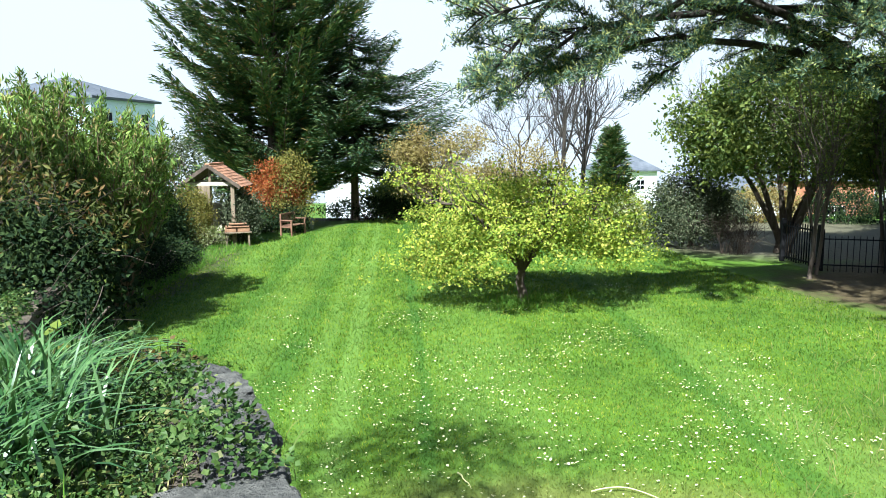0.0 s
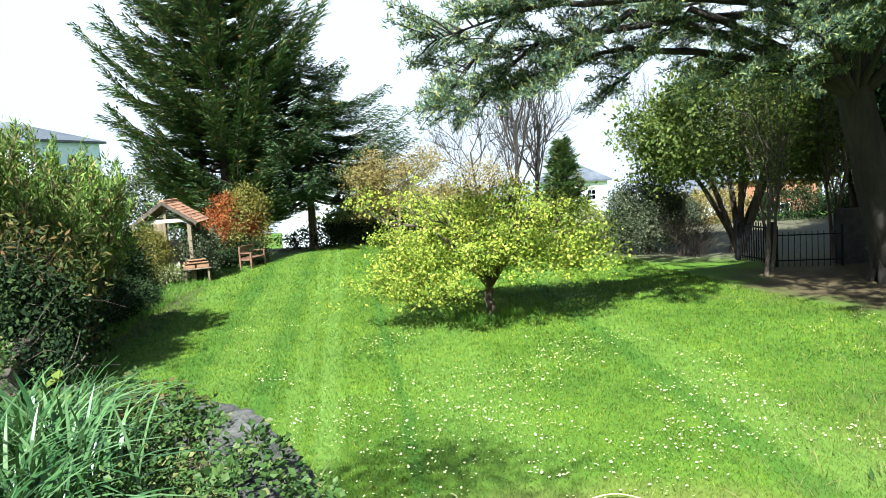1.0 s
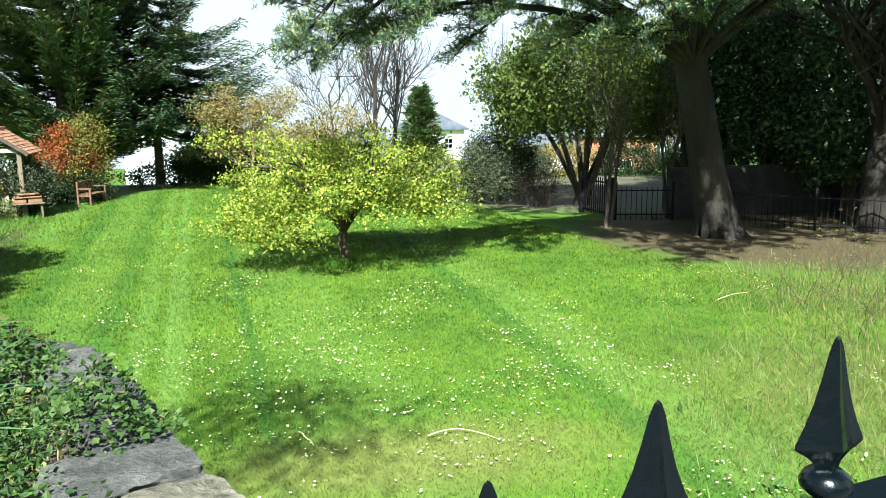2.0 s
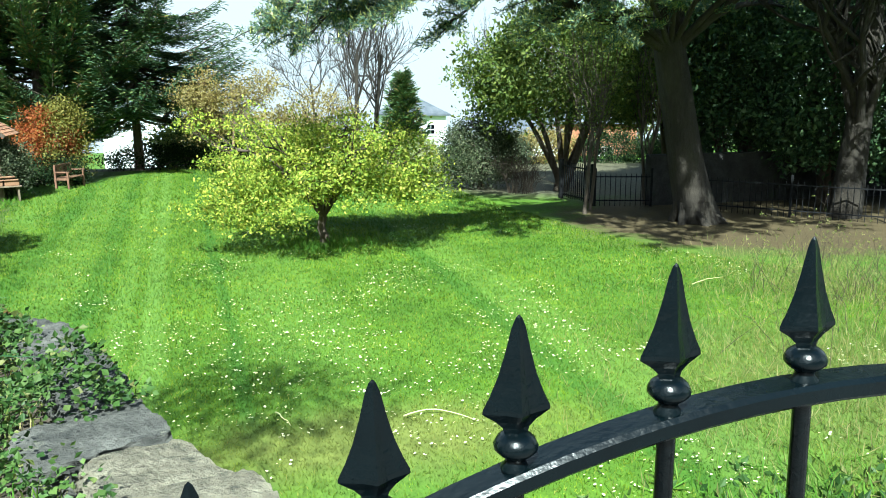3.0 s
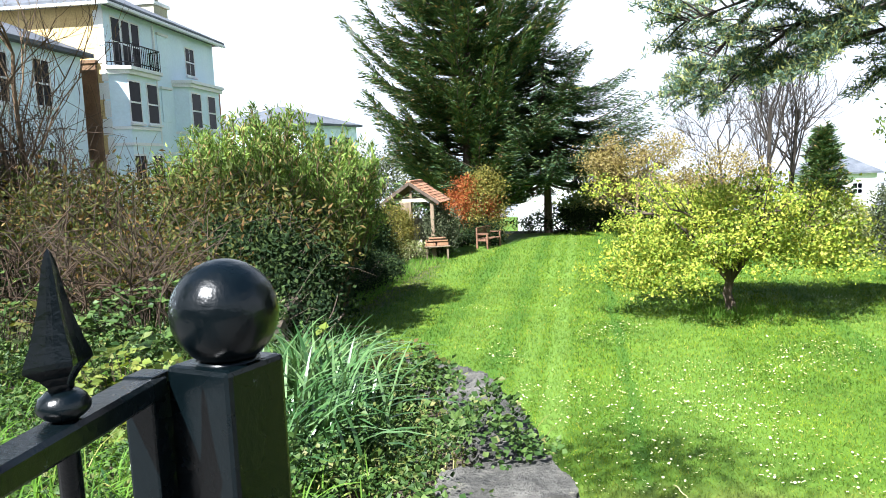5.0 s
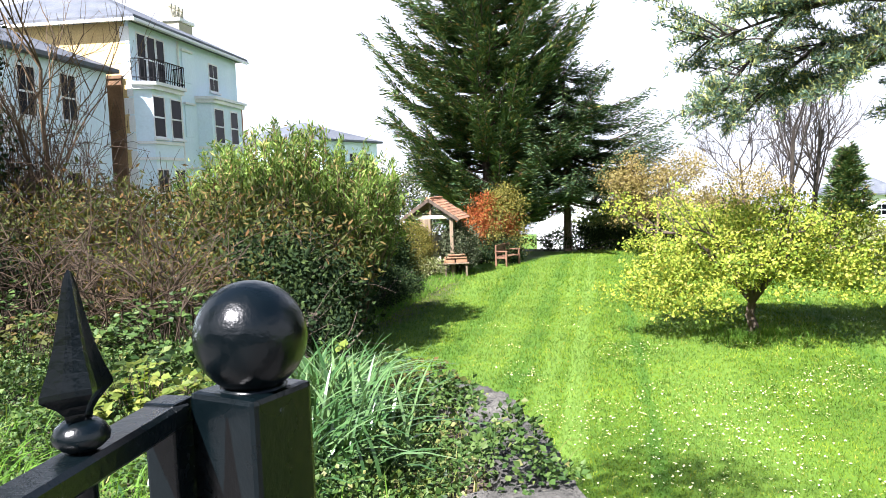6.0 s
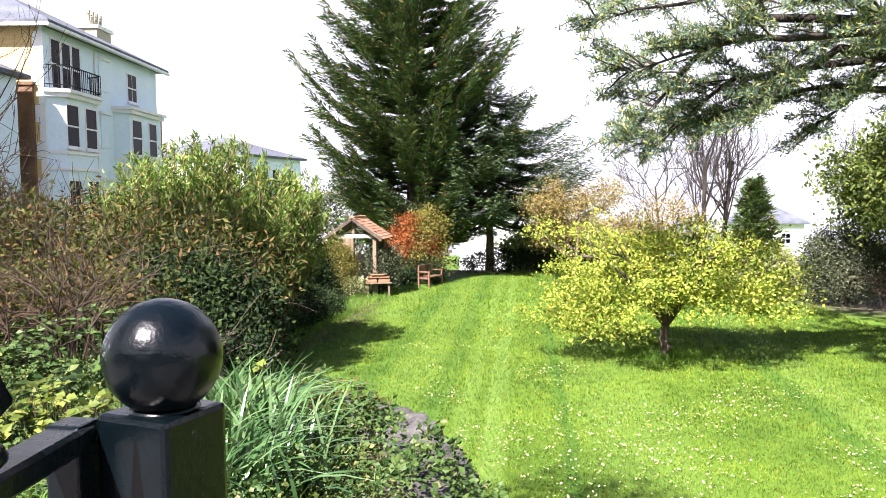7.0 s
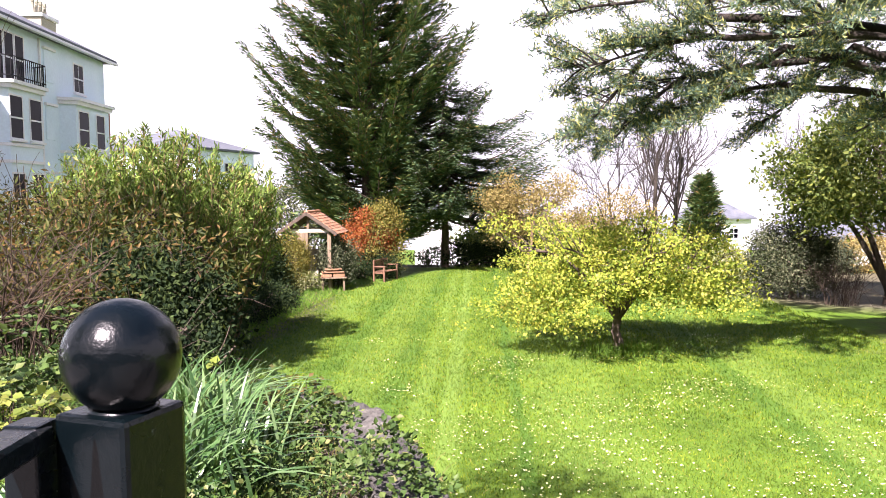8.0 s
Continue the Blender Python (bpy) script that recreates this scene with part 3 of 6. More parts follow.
# ---- trees ----
def small_tree():
    base = np.array([1.86, 18.92, -0.05])
    t = thing("small_tree", "low spreading fruit tree in fresh lime-green leaf on the lawn", "tree", at=(0, 0, 0))
    lines, tips = [], []
    fork = base + (-0.02, 0, 0.75)
    lines.append((np.array([base, base + (0.0, 0, 0.25), base + (-0.08, 0, 0.5), fork]), np.array([0.16, 0.115, 0.10, 0.10])))
    centre = np.array([1.75, 18.95, 1.45])
    for k in range(11):
        a = k * 2 * math.pi / 11 + rng.uniform(-0.2, 0.2)
        end = centre + np.array([2.3 * math.cos(a), 2.2 * math.sin(a), rng.uniform(0.2, 1.2)])
        P = curve_pts(fork, end, 8, 0.45, 0.05)
        lines.append((P, np.linspace(0.06, 0.015, 8)))
        for j in (3, 4, 5, 6, 7):
            branches(P[j], (P[j] - fork) + rng.normal(scale=0.5, size=3), 0.75, 0.014, 1, lines, tips, 3, 0.8, 0.1)
    for k in range(4):
        P = curve_pts(fork, centre + (rng.uniform(-0.9, 0.9), rng.uniform(-0.9, 0.9), 1.35), 7, 0.0, 0.06)
        lines.append((P, np.linspace(0.055, 0.012, 7)))
        branches(P[4], P[5] - P[3], 0.8, 0.014, 1, lines, tips, 4, 0.9, 0.1)
    wood("trunk", lines, M["bark"], t, 7, "dark forked trunk and limbs")
    hub = np.array([2.0, 18.95, 1.25])
    C = shell_points(590, hub, (2.8, 2.6, 1.85), 0.35, 1.0, -0.10)
    C[:, 2] = np.minimum(C[:, 2], 3.12 + rng.normal(scale=0.05, size=len(C)))
    droop = shell_points(105, hub, (2.7, 2.5, 0.9), 0.7, -0.1, -0.75)
    C = np.concatenate([C, droop[(droop[:, 0] < 1.0) | (droop[:, 2] > 0.85)]])
    C = np.concatenate([C, rng.normal(size=(60, 3)) * (0.7, 0.5, 0.25) + (-0.2, 18.2, 0.95), rng.normal(size=(110, 3)) * (1.0, 0.7, 0.22) + (2.1, 18.4, 1.5), np.array(tips)[rng.integers(0, len(tips), 130)]])
    C = C[(C[:, 2] > 0.62) & ~((np.abs(C[:, 0] - 1.95) < 0.7) & (C[:, 1] < 19.8) & (C[:, 2] < 1.22)) & ~((C[:, 0] > 2.6) & (C[:, 2] < 1.0))]
    g = Geo()
    g.add(*clump_cloud(C, 36, 0.145, 0.082, 0.60, 0.0, None, 0.55, (-0.2, -0.3, 0.6)))
    g.make("crown", M["apple"], t, "lime-green young leaves")


def conifer(name, label, base, height, radius, material, whorls, per, rise, droop, start=2.2, spray=(0.26, 0.5), step=0.26, lean=(0, 0)):
    """A trunk with tiers of boughs; each bough is a flat fan of drooping side shoots set with short sprays. radius: a function of the height."""
    t = thing(name, label, "tree")
    base = np.asarray(base, float)
    lines = [(np.array([base + (lean[0] * s, lean[1] * s, height * s - 0.2) for s in np.linspace(0, 1, 10)]), np.linspace(0.05 * height * 0.55, 0.03, 10))]
    P0, D0, L0 = [], [], []
    for w in range(whorls):
        turn = rng.uniform(0, 2 * math.pi)
        for k in range(per):
            s = (w + 0.5 + rng.normal(scale=0.30)) / whorls
            z = start + (height - start) * min(max(s, 0.0), 1.0)
            a = turn + 2 * math.pi * k / per + rng.normal(scale=0.22)
            R = radius(z / height, a) * rng.uniform(0.76, 1.12)
            if R < 0.2:
                continue
            p0 = base + (lean[0] * z / height, lean[1] * z / height, z)
            up = rise * rng.uniform(0.15, 1.6)
            out = np.array([math.cos(a), math.sin(a), 0.0])
            side = np.array([-out[1], out[0], 0])
            B = curve_pts(p0, p0 + out * R + np.array([0, 0, R * up]), 9, -0.16 * R, 0.04)
            lines.append((B, np.linspace(0.03 + 0.010 * R, 0.01, 9)))
            n = max(5, int(R / step))
            for u in np.linspace(0.16, 1.0, n):
                q = np.array([np.interp(u, np.linspace(0, 1, 9), B[:, c]) for c in range(3)])
                for sg in (-1, 1):
                    ln = min(0.26 * R, 0.95) * (1.12 - u) ** 0.8 * rng.uniform(0.6, 1.2) + 0.24
                    d = unit(out * rng.uniform(0.75, 1.05) + side * sg * rng.uniform(0.3, 0.85) + np.array([0, 0, 0.8 * up - droop * rng.uniform(0, 1)]))
                    m = max(4, int(ln / 0.055))
                    v = np.linspace(0.08, 1.0, m)
                    at = q + d * (ln * v)[:, None] + np.array([0, 0, -droop * 0.35]) * (ln * v * v)[:, None] + rng.normal(scale=0.035, size=(m, 3))
                    across = np.cross(d, (0, 0, 1.0)) * np.where(np.arange(m) % 2, 1, -1)[:, None] * rng.uniform(0.1, 0.6, m)[:, None]
                    P0.append(at)
                    D0.append(d + across + rng.normal(scale=0.18, size=(m, 3)) + np.array([0, 0, 0.12]))
                    L0.append(rng.uniform(*spray, m) * (1.1 - 0.35 * v))
    P0, D0, L0 = np.concatenate(P0), unit(np.concatenate(D0)), np.concatenate(L0)
    wood("trunk", lines, M["bark"], t, 6, "dark trunk and boughs")
    g = Geo()
    g.add(*kites(P0, D0, L0, L0 * rng.uniform(0.20, 0.32, len(L0)), (0, 0, 1.0), 0.3))
    g.make("crown", material, t, "flat fans of dark green sprays")


def pick(points):
    return lambda s, a: float(np.interp(s, [p[0] for p in points], [p[1] for p in points])) * (1 + 0.12 * math.sin(3 * a + 9 * s))


def pine():
    t = thing("pine_tree", "large old pine with a leaning trunk and wide low boughs", "tree")
    lines = []
    spine = np.array([(12.5, 19.5, -0.1), (12.2, 19.5, 0.7), (11.95, 19.5, 1.6), (11.6, 19.45, 3.0), (11.2, 19.4, 4.6), (11.0, 19.4, 6.5), (11.2, 19.5, 9.0), (11.6, 19.6, 12.5), (11.8, 19.6, 15.5)])
    lines.append((spine, np.array([0.64, 0.54, 0.48, 0.44, 0.42, 0.38, 0.32, 0.2, 0.05])))
    for a in np.linspace(0, 2 * math.pi, 8)[:-1]:
        foot = spine[0] + (0.86 * math.cos(a), 0.7 * math.sin(a), -0.02)
        lines.append((curve_pts(spine[2], foot, 6, -0.25), np.linspace(0.15, 0.10, 6)))
    ends = [  # where the limb leaves the trunk, where it ends, its bow, its thickness
        (5, (7.5, 16.5, 4.9), 0.7, 0.2), (6, (4.2, 13.2, 7.7), 0.6, 0.15), (6, (7.5, 12.5, 7.6), 0.5, 0.15),
        (7, (4.0, 17.5, 9.6), 0.6, 0.13), (7, (7.0, 14.5, 10.6), 0.5, 0.12), (5, (10.5, 13.0, 7.7), 0.6, 0.15), (4, (15.8, 15.4, 7.6), 0.8, 0.17), (5, (19.0, 18.0, 6.6), 0.8, 0.16),
        (4, (18.0, 22.5, 6.2), 0.8, 0.15), (6, (17.5, 14.5, 8.8), 0.5, 0.14), (6, (18.0, 20.0, 10.0), 0.5, 0.14), (5, (13.0, 25.0, 7.2), 0.6, 0.15), (5, (7.0, 24.0, 7.0), 0.7, 0.14),
        (6, (12.5, 13.2, 8.8), 0.5, 0.12), (7, (14.0, 17.0, 12.0), 0.3, 0.1), (7, (9.0, 19.0, 13.0), 0.3, 0.1), (8, (12.0, 20.0, 16.0), 0.2, 0.06), (7, (15.0, 21.0, 12.5), 0.3, 0.1),
        # some of these near limbs lie above the view, added to shade the litter
        (5, (5.2, 13.8, 6.5), 0.8, 0.13), (5, (8.4, 13.4, 6.3), 0.7, 0.13), (6, (10.0, 12.0, 7.6), 0.5, 0.13), (5, (13.2, 13.6, 7.5), 0.6, 0.14), (5, (15.2, 13.0, 8.7), 0.6, 0.13), (5, (17.5, 16.2, 7.1), 0.7, 0.14), (6, (20.0, 15.0, 8.2), 0.6, 0.13), (6, (5.8, 18.6, 7.4), 0.7, 0.13), (6, (3.0, 19.0, 8.2), 0.7, 0.12), (7, (6.0, 12.6, 9.6), 0.4, 0.11), (7, (9.6, 11.8, 10.2), 0.4, 0.11), (7, (14.0, 12.6, 10.0), 0.4, 0.11), (5, (9.0, 11.5, 8.5), 0.6, 0.12), (5, (11.5, 12.0, 8.3), 0.6, 0.12), (5, (13.5, 11.8, 7.4), 0.6, 0.12), (5, (15.5, 12.5, 7.4), 0.6, 0.12), (5, (12.0, 14.6, 8.1), 0.5, 0.12), (5, (14.5, 15.0, 8.3), 0.5, 0.12), (6, (7.8, 10.6, 8.4), 0.5, 0.12), (6, (11.0, 10.4, 8.8), 0.5, 0.12), (4, (8.2, 17.0, 4.7), 0.5, 0.12), (4, (6.4, 17.6, 5.4), 0.6, 0.12),
    ]
    ends += [(5, (8.5, 15.5, 5.9), 0.5, 0.11), (5, (9.5, 16.5, 8.1), 0.5, 0.11), (5, (7.2, 15.8, 6.6), 0.6, 0.11), (6, (10.5, 15.5, 7.4), 0.4, 0.11), (5, (12.6, 16.0, 8.5), 0.5, 0.11), (6, (14.0, 16.5, 7.6), 0.4, 0.11), (6, (6.5, 16.5, 7.6), 0.5, 0.11), (6, (8.5, 14.5, 7.6), 0.4, 0.11), (6, (10.0, 14.0, 8.4), 0.4, 0.11), (5, (15.0, 16.5, 7.9), 0.5, 0.11), (4, (9.2, 15.6, 6.8), 0.5, 0.1), (4, (10.6, 15.2, 7.0), 0.5, 0.1), (4, (13.4, 15.6, 7.1), 0.6, 0.1), (4, (7.6, 15.4, 5.6), 0.6, 0.1)]
    # high boughs above the view, added on the sunny side to shade crown and ground
    for k, x in enumerate(np.linspace(7.0, 21.0, 17)):
        ends.append((7, (x, 8.6 + (k * 2.3) % 6.5, 10.6 + (k * 1.7) % 3.0), 0.5, 0.11))
    # boughs that rise from the trunk and then sweep down to their tips
    sweeps = [
        (5, (4.6, 16.2, 7.7), (0.5, 16.0, 7.05), 0.15), (5, (2.9, 16.1, 7.1), (0.75, 16.0, 5.05), 0.14), (5, (3.2, 16.6, 6.2), (1.5, 16.4, 4.95), 0.12), (4, (4.6, 16.2, 6.35), (3.05, 16.0, 5.05), 0.14),
        (5, (3.6, 15.3, 6.55), (1.0, 15.9, 6.15), 0.11), (4, (6.1, 17.0, 6.4), (4.6, 17.0, 5.1), 0.13), (5, (5.9, 15.2, 7.3), (3.2, 15.0, 6.95), 0.12), (4, (5.2, 16.8, 5.9), (2.5, 16.9, 5.2), 0.12),
    ]
    C, W = [], []
    for i, end, bow, r in ends + sweeps:
        if isinstance(bow, tuple):
            P = np.concatenate([curve_pts(spine[i], end, 6, 0.3, 0.04), curve_pts(end, bow, 7, 0.12, 0.05)[1:]])
        else:
            P = curve_pts(spine[i], end, 12, bow, 0.07)
        lines.append((P, np.linspace(r, 0.012, 12)))
        span = np.linalg.norm(P[-1] - P[0])
        for j in range(int(span * 4.6)):
            u = 1.0 if j < 5 else rng.uniform(0.12, 1.0) ** 0.75
            q = np.array([np.interp(u, np.linspace(0, 1, 12), P[:, c]) for c in range(3)])
            fw = unit(P[-1] - P[6])
            sd = np.array([-fw[1], fw[0], 0]) * rng.choice([-1, 1])
            d = fw * rng.uniform(0.3, 1.0) + sd * rng.uniform(0.2, 1.1) + np.array([0, 0, rng.uniform(-0.30, 0.75)])
            ln = rng.uniform(0.5, 1.7) * (1.2 - 0.45 * u)
            Q = curve_pts(q, q + unit(d) * ln, 5, 0.06, 0.03)
            lines.append((Q, np.linspace(0.02, 0.006, 5)))
            for m in range(int(6 + ln * 8)):
                v = rng.uniform(0.35, 1.0)
                c = np.array([np.interp(v, np.linspace(0, 1, 5), Q[:, k]) for k in range(3)]) + rng.normal(scale=(0.075, 0.075, 0.03))
                C.append(c)
                W.append(unit(d))
    wood("trunk", lines, M["pine_bark"], t, 6, "thick ridged trunk with pale patches painted for lichen and sun dapple")
    C, W = np.repeat(np.array(C), 12, 0), np.repeat(np.array(W), 12, 0)
    D = rng.normal(size=C.shape) + W * 0.7 + np.array([0, 0, 0.55])
    g = Geo()
    L = rng.uniform(0.08, 0.15, len(C))
    g.add(*kites(C + rng.normal(scale=0.04, size=C.shape), D, L, 0.026))
    g.make("crown", M["pine"], t, "tufts of blue-green needles")


def leafy(name, label, material, centre, radii, clumps, per, sigma, size, stems=6, base=None, wood_mat="bark", width=0.55, inner=0.5, bottom=-0.85, category="tree", up=0.3, stem_r=0.05, twigs=0):
    t = thing(name, label, category)
    centre = np.asarray(centre, float)
    base = np.array([centre[0], centre[1], 0.0]) if base is None else np.asarray(base, float)
    lines = []
    for k in range(stems):
        a = rng.uniform(0, 2 * math.pi)
        u = rng.uniform(0.3, 0.85)
        end = centre + np.array([math.cos(a) * radii[0] * u, math.sin(a) * radii[1] * u, radii[2] * rng.uniform(0.0, 0.75)])
        foot = base + (rng.normal(scale=0.12 + 0.12 * radii[0] * (category == "shrub")), rng.normal(scale=0.12), -0.08)
        P = curve_pts(foot, end, 7, 0.1 * radii[2], 0.06)
        lines.append((P, np.linspace(stem_r, stem_r * 0.25, 7)))
        tips = []
        branches(P[4], P[5] - P[3], 0.6 * min(radii), stem_r * 0.4, 1, lines, tips, 3, 0.8, 0.2)
    for k in range(twigs):
        d = unit(rng.normal(size=3) + (0, 0, 0.5))
        q = centre + d * np.asarray(radii) * rng.uniform(0.7, 0.97)
        lines.append((curve_pts(q, q + (d + rng.normal(scale=0.5, size=3)) * rng.uniform(0.15, 0.5), 5, 0.05, 0.03), np.linspace(0.005, 0.002, 5)))
    wood("stem", lines, M[wood_mat], t, 5)
    C = shell_points(clumps, centre, radii, inner, 1.0, bottom)
    C = C[C[:, 2] > base[2] + 0.05]
    g = Geo()
    g.add(*clump_cloud(C, per, sigma, size, width, up, None))
    g.make("crown", material, t)
    return t


def bare_tree(name, label, base, height, spread, r, kids=4, depth=3, material="grey_bark", leaves=None, per=9, size=0.09):
    t = thing(name, label, "tree")
    lines, tips = [], []
    base = np.asarray(base, float)
    top = base + (rng.normal(scale=0.3), rng.normal(scale=0.3), height * 0.62)
    P = curve_pts(base - (0, 0, 0.15), top, 8, 0, 0.05)
    lines.append((P, np.linspace(r, r * 0.45, 8)))
    for k in range(9):
        i = int(rng.integers(3, 8))
        a = rng.uniform(0, 2 * math.pi)
        branches(P[i], (math.cos(a) * spread, math.sin(a) * spread, 0.9), height * 0.34, r * 0.32, depth - 1, lines, tips, kids, 0.55, 0.25)
    wood("trunk", lines[:1], M[material], t, 8)
    tagged(wood("limb", lines[1:], M[material], t, 5), kind="stuff")
    if leaves:
        g = Geo()
        T = np.array(tips)
        g.add(*clump_cloud(T[rng.integers(0, len(T), min(len(T), 1500))], per, 2.4 * size, size, 0.5, 0.2))
        g.make("crown", M[leaves], t)


small_tree()
# out of view: a leaning crown added to drop a soft shadow on the lawn
leafy("unseen_shade_tree", "unseen thin-leaved tree added to cast the soft shadow on the lawn", M["oak"], (-4.2, -1.5, 12.9), (1.8, 1.2, 1.2), 56, 36, 0.32, 0.13, 7, (-11.0, -3.0, 2.14), stem_r=0.07, inner=0.2, bottom=-1.0)
# also out of view, added so that its shade darkens the bed's far left
leafy("unseen_shade_tree", "unseen broad tree added to shade the back of the bed", M["oak"], (-12.4, -1.4, 11.2), (2.6, 2.2, 2.2), 260, 46, 0.34, 0.2, 9, (-12.6, -2.0, 2.14), stem_r=0.14, inner=0.15, bottom=-1.0)
# crown hung above the view, added to shade the lower shrubs and lawn edge
leafy("border_shade_tree", "unseen evergreen crown added to shade the border shrubs", M["dark"], (-10.5, 8.9, 10.4), (1.9, 1.7, 1.5), 210, 46, 0.28, 0.2, 9, (-13.2, 6.8, 2.1), stem_r=0.12, inner=0.15, bottom=-1.0)
conifer("cypress_tree", "tall dark cypress with layered feathery boughs", (-8.0, 37.4, 0), 17.5, pick([(0.06, 3.6), (0.2, 4.6), (0.33, 5.0), (0.44, 4.6), (0.60, 4.0), (0.8, 3.0), (1, 0.5)]), M["cedar"], 23, 12, 0.52, 0.26, 1.0, (0.20, 0.42), 0.17)
conifer("cedar_tree", "dark cedar with level layered boughs", (-4.5, 38.8, 0), 9.0, pick([(0.2, 3.4), (0.32, 5.8), (0.45, 5.8), (0.6, 4.9), (0.8, 3.4), (0.95, 2.1), (1, 0.7)]), M["cedar_blue"], 10, 12, 0.13, 0.40, 2.4, (0.17, 0.32), 0.17)
pine()
leafy("holm_oak", "round evergreen oak beside the garden gate", M["oak"], (11.2, 26.6, 4.1), (3.7, 2.6, 2.3), 800, 36, 0.24, 0.16, 9, (11.4, 26.8, 0), stem_r=0.13, bottom=-0.75)


# ---- shrubs and hedges ----
def shrub(name, label, material, centre, radii, clumps, per, sigma, size, base_z=0.0, **kw):
    return leafy(name, label, M[material], centre, radii, clumps, per, sigma, size, base=(centre[0], centre[1], base_z), category="shrub", **kw)


def upright_shrub(name, label, centre, rx, ry, height, stems, base_z=0.0, leaf="bright_shrub"):
    """Many upright wands that end in loose tufts of long leaves."""
    t = thing(name, label, "shrub")
    lines, C, D = [], [], []
    for k in range(stems):
        a, u = rng.uniform(0, 2 * math.pi), math.sqrt(rng.uniform(0, 1))
        x, y = centre[0] + rx * u * math.cos(a), centre[1] + ry * u * math.sin(a)
        h = height * (1 - 0.30 * u * u) * (rng.uniform(0.66, 1.0) if k % 9 else rng.uniform(0.96, 1.06))
        foot = np.array([centre[0] + (x - centre[0]) * 0.6, centre[1] + (y - centre[1]) * 0.6, base_z - 0.05])
        top = np.array([x, y, base_z + h])
        P = curve_pts(foot, top, 8, 0, 0.07)
        lines.append((P, np.linspace(0.026, 0.007, 8)))
        for m in range(3):
            i = int(rng.integers(3, 7))
            Q = curve_pts(P[i], P[i] + (rng.normal(scale=0.28), rng.normal(scale=0.28), rng.uniform(0.35, 0.8)), 4, 0.0, 0.03)
            lines.append((Q, np.linspace(0.011, 0.005, 4)))
            for v in (0.6, 1.0):
                C.append(P[i] + (Q[-1] - P[i]) * v)
                D.append((rng.normal(scale=0.4), rng.normal(scale=0.4), 0.8))
        for m in range(8):
            v = 1 - abs(rng.normal(scale=0.17))
            C.append([np.interp(max(v, 0.25), np.linspace(0, 1, 8), P[:, c]) for c in range(3)])
            D.append((rng.normal(scale=0.35), rng.normal(scale=0.35), 0.9))
    wood("stem", lines, M["wand"], t, 4)
    C, D = np.repeat(np.array(C), 13, 0), np.repeat(np.array(D), 13, 0)
    g = Geo()
    L = rng.uniform(0.10, 0.21, len(C))
    g.add(*kites(C + rng.normal(scale=(0.05, 0.05, 0.09), size=C.shape), D + rng.normal(scale=0.55, size=C.shape), L, L * 0.24))
    g.make("crown", M[leaf], t)


def twig_tangle(name, label, centre, radii, n, base_z, reach=1.0, material="twig"):
    """A bare, arching tangle of thin stems."""
    t = thing(name, label, "shrub")
    lines, fine = [], []
    for k in range(n):
        a, u = rng.uniform(0, 2 * math.pi), math.sqrt(rng.uniform(0, 1))
        foot = np.array([centre[0] + radii[0] * u * 0.7 * math.cos(a), centre[1] + radii[1] * u * 0.7 * math.sin(a), base_z - 0.05])
        end = foot + np.array([rng.normal(scale=0.7) * reach, rng.normal(scale=0.5) * reach, radii[2] * rng.uniform(0.6, 1.1)])
        P = curve_pts(foot, end, 7, rng.uniform(0, 0.4), 0.09)
        lines.append((P, np.linspace(0.010, 0.004, 7)))
        for m in range(5):
            i = int(rng.integers(2, 6))
            d = unit(rng.normal(size=3) + (0, 0, 0.6)) * rng.uniform(0.3, 0.8)
            fine.append((curve_pts(P[i], P[i] + d, 4, 0.02, 0.02), np.linspace(0.006, 0.003, 4)))
    wood("stem", lines, M[material], t, 4)
    wood("twig", fine, M[material], t, 4)


upright_shrub("tall_shrub", "tall shrub of upright wands with pale green tips", (-9.0, 18.0), 2.9, 2.3, 5.15, 340)
upright_shrub("tall_shrub", "pale green upright shrub beside the lawn", (-10.5, 21.4), 1.9, 2.2, 4.0, 130)
shrub("evergreen_shrub", "dense dark evergreen shrub at the lawn edge", "dark", (-10.2, 19.8, 1.4), (1.9, 4.2, 1.9), 420, 34, 0.26, 0.18, twigs=40)
shrub("evergreen_shrub", "dense dark evergreen shrub at the lawn edge", "dark", (-10.9, 25.4, 1.2), (1.9, 3.2, 1.7), 420, 55, 0.24, 0.11, twigs=30)
shrub("evergreen_shrub", "low dark evergreen shrub in the border", "dark", (-8.6, 15.6, 1.3), (2.4, 2.0, 1.7), 300, 36, 0.24, 0.17, twigs=40)
shrub("scrub_bush", "brown and green scrubby bush with arching stems", "brown_shrub", (-6.6, 9.9, 2.75), (2.4, 1.9, 1.0), 330, 34, 0.17, 0.11, 2.15, twigs=300, wood_mat="russet", width=0.3)
shrub("scrub_bush", "russet scrubby bush with arching stems", "brown_shrub", (-9.6, 10.3, 2.85), (2.2, 1.8, 1.1), 300, 32, 0.17, 0.11, 2.15, twigs=300, wood_mat="russet", width=0.35)
shrub("scrub_bush", "dark green bush behind the planting bed", "dark", (-5.0, 9.4, 2.3), (1.0, 1.2, 0.7), 330, 55, 0.14, 0.08, 2.15, twigs=50)
shrub("scrub_bush", "mixed green bush below the wall", "oak", (-8.2, 13.9, 1.3), (1.9, 1.3, 1.9), 330, 40, 0.19, 0.12, 0.0, twigs=80, wood_mat="twig")
twig_tangle("bare_bush", "bare reddish-brown twiggy bush in the border", (-9.8, 10.8), (1.8, 1.0, 2.7), 110, 2.15, 0.8, "russet")
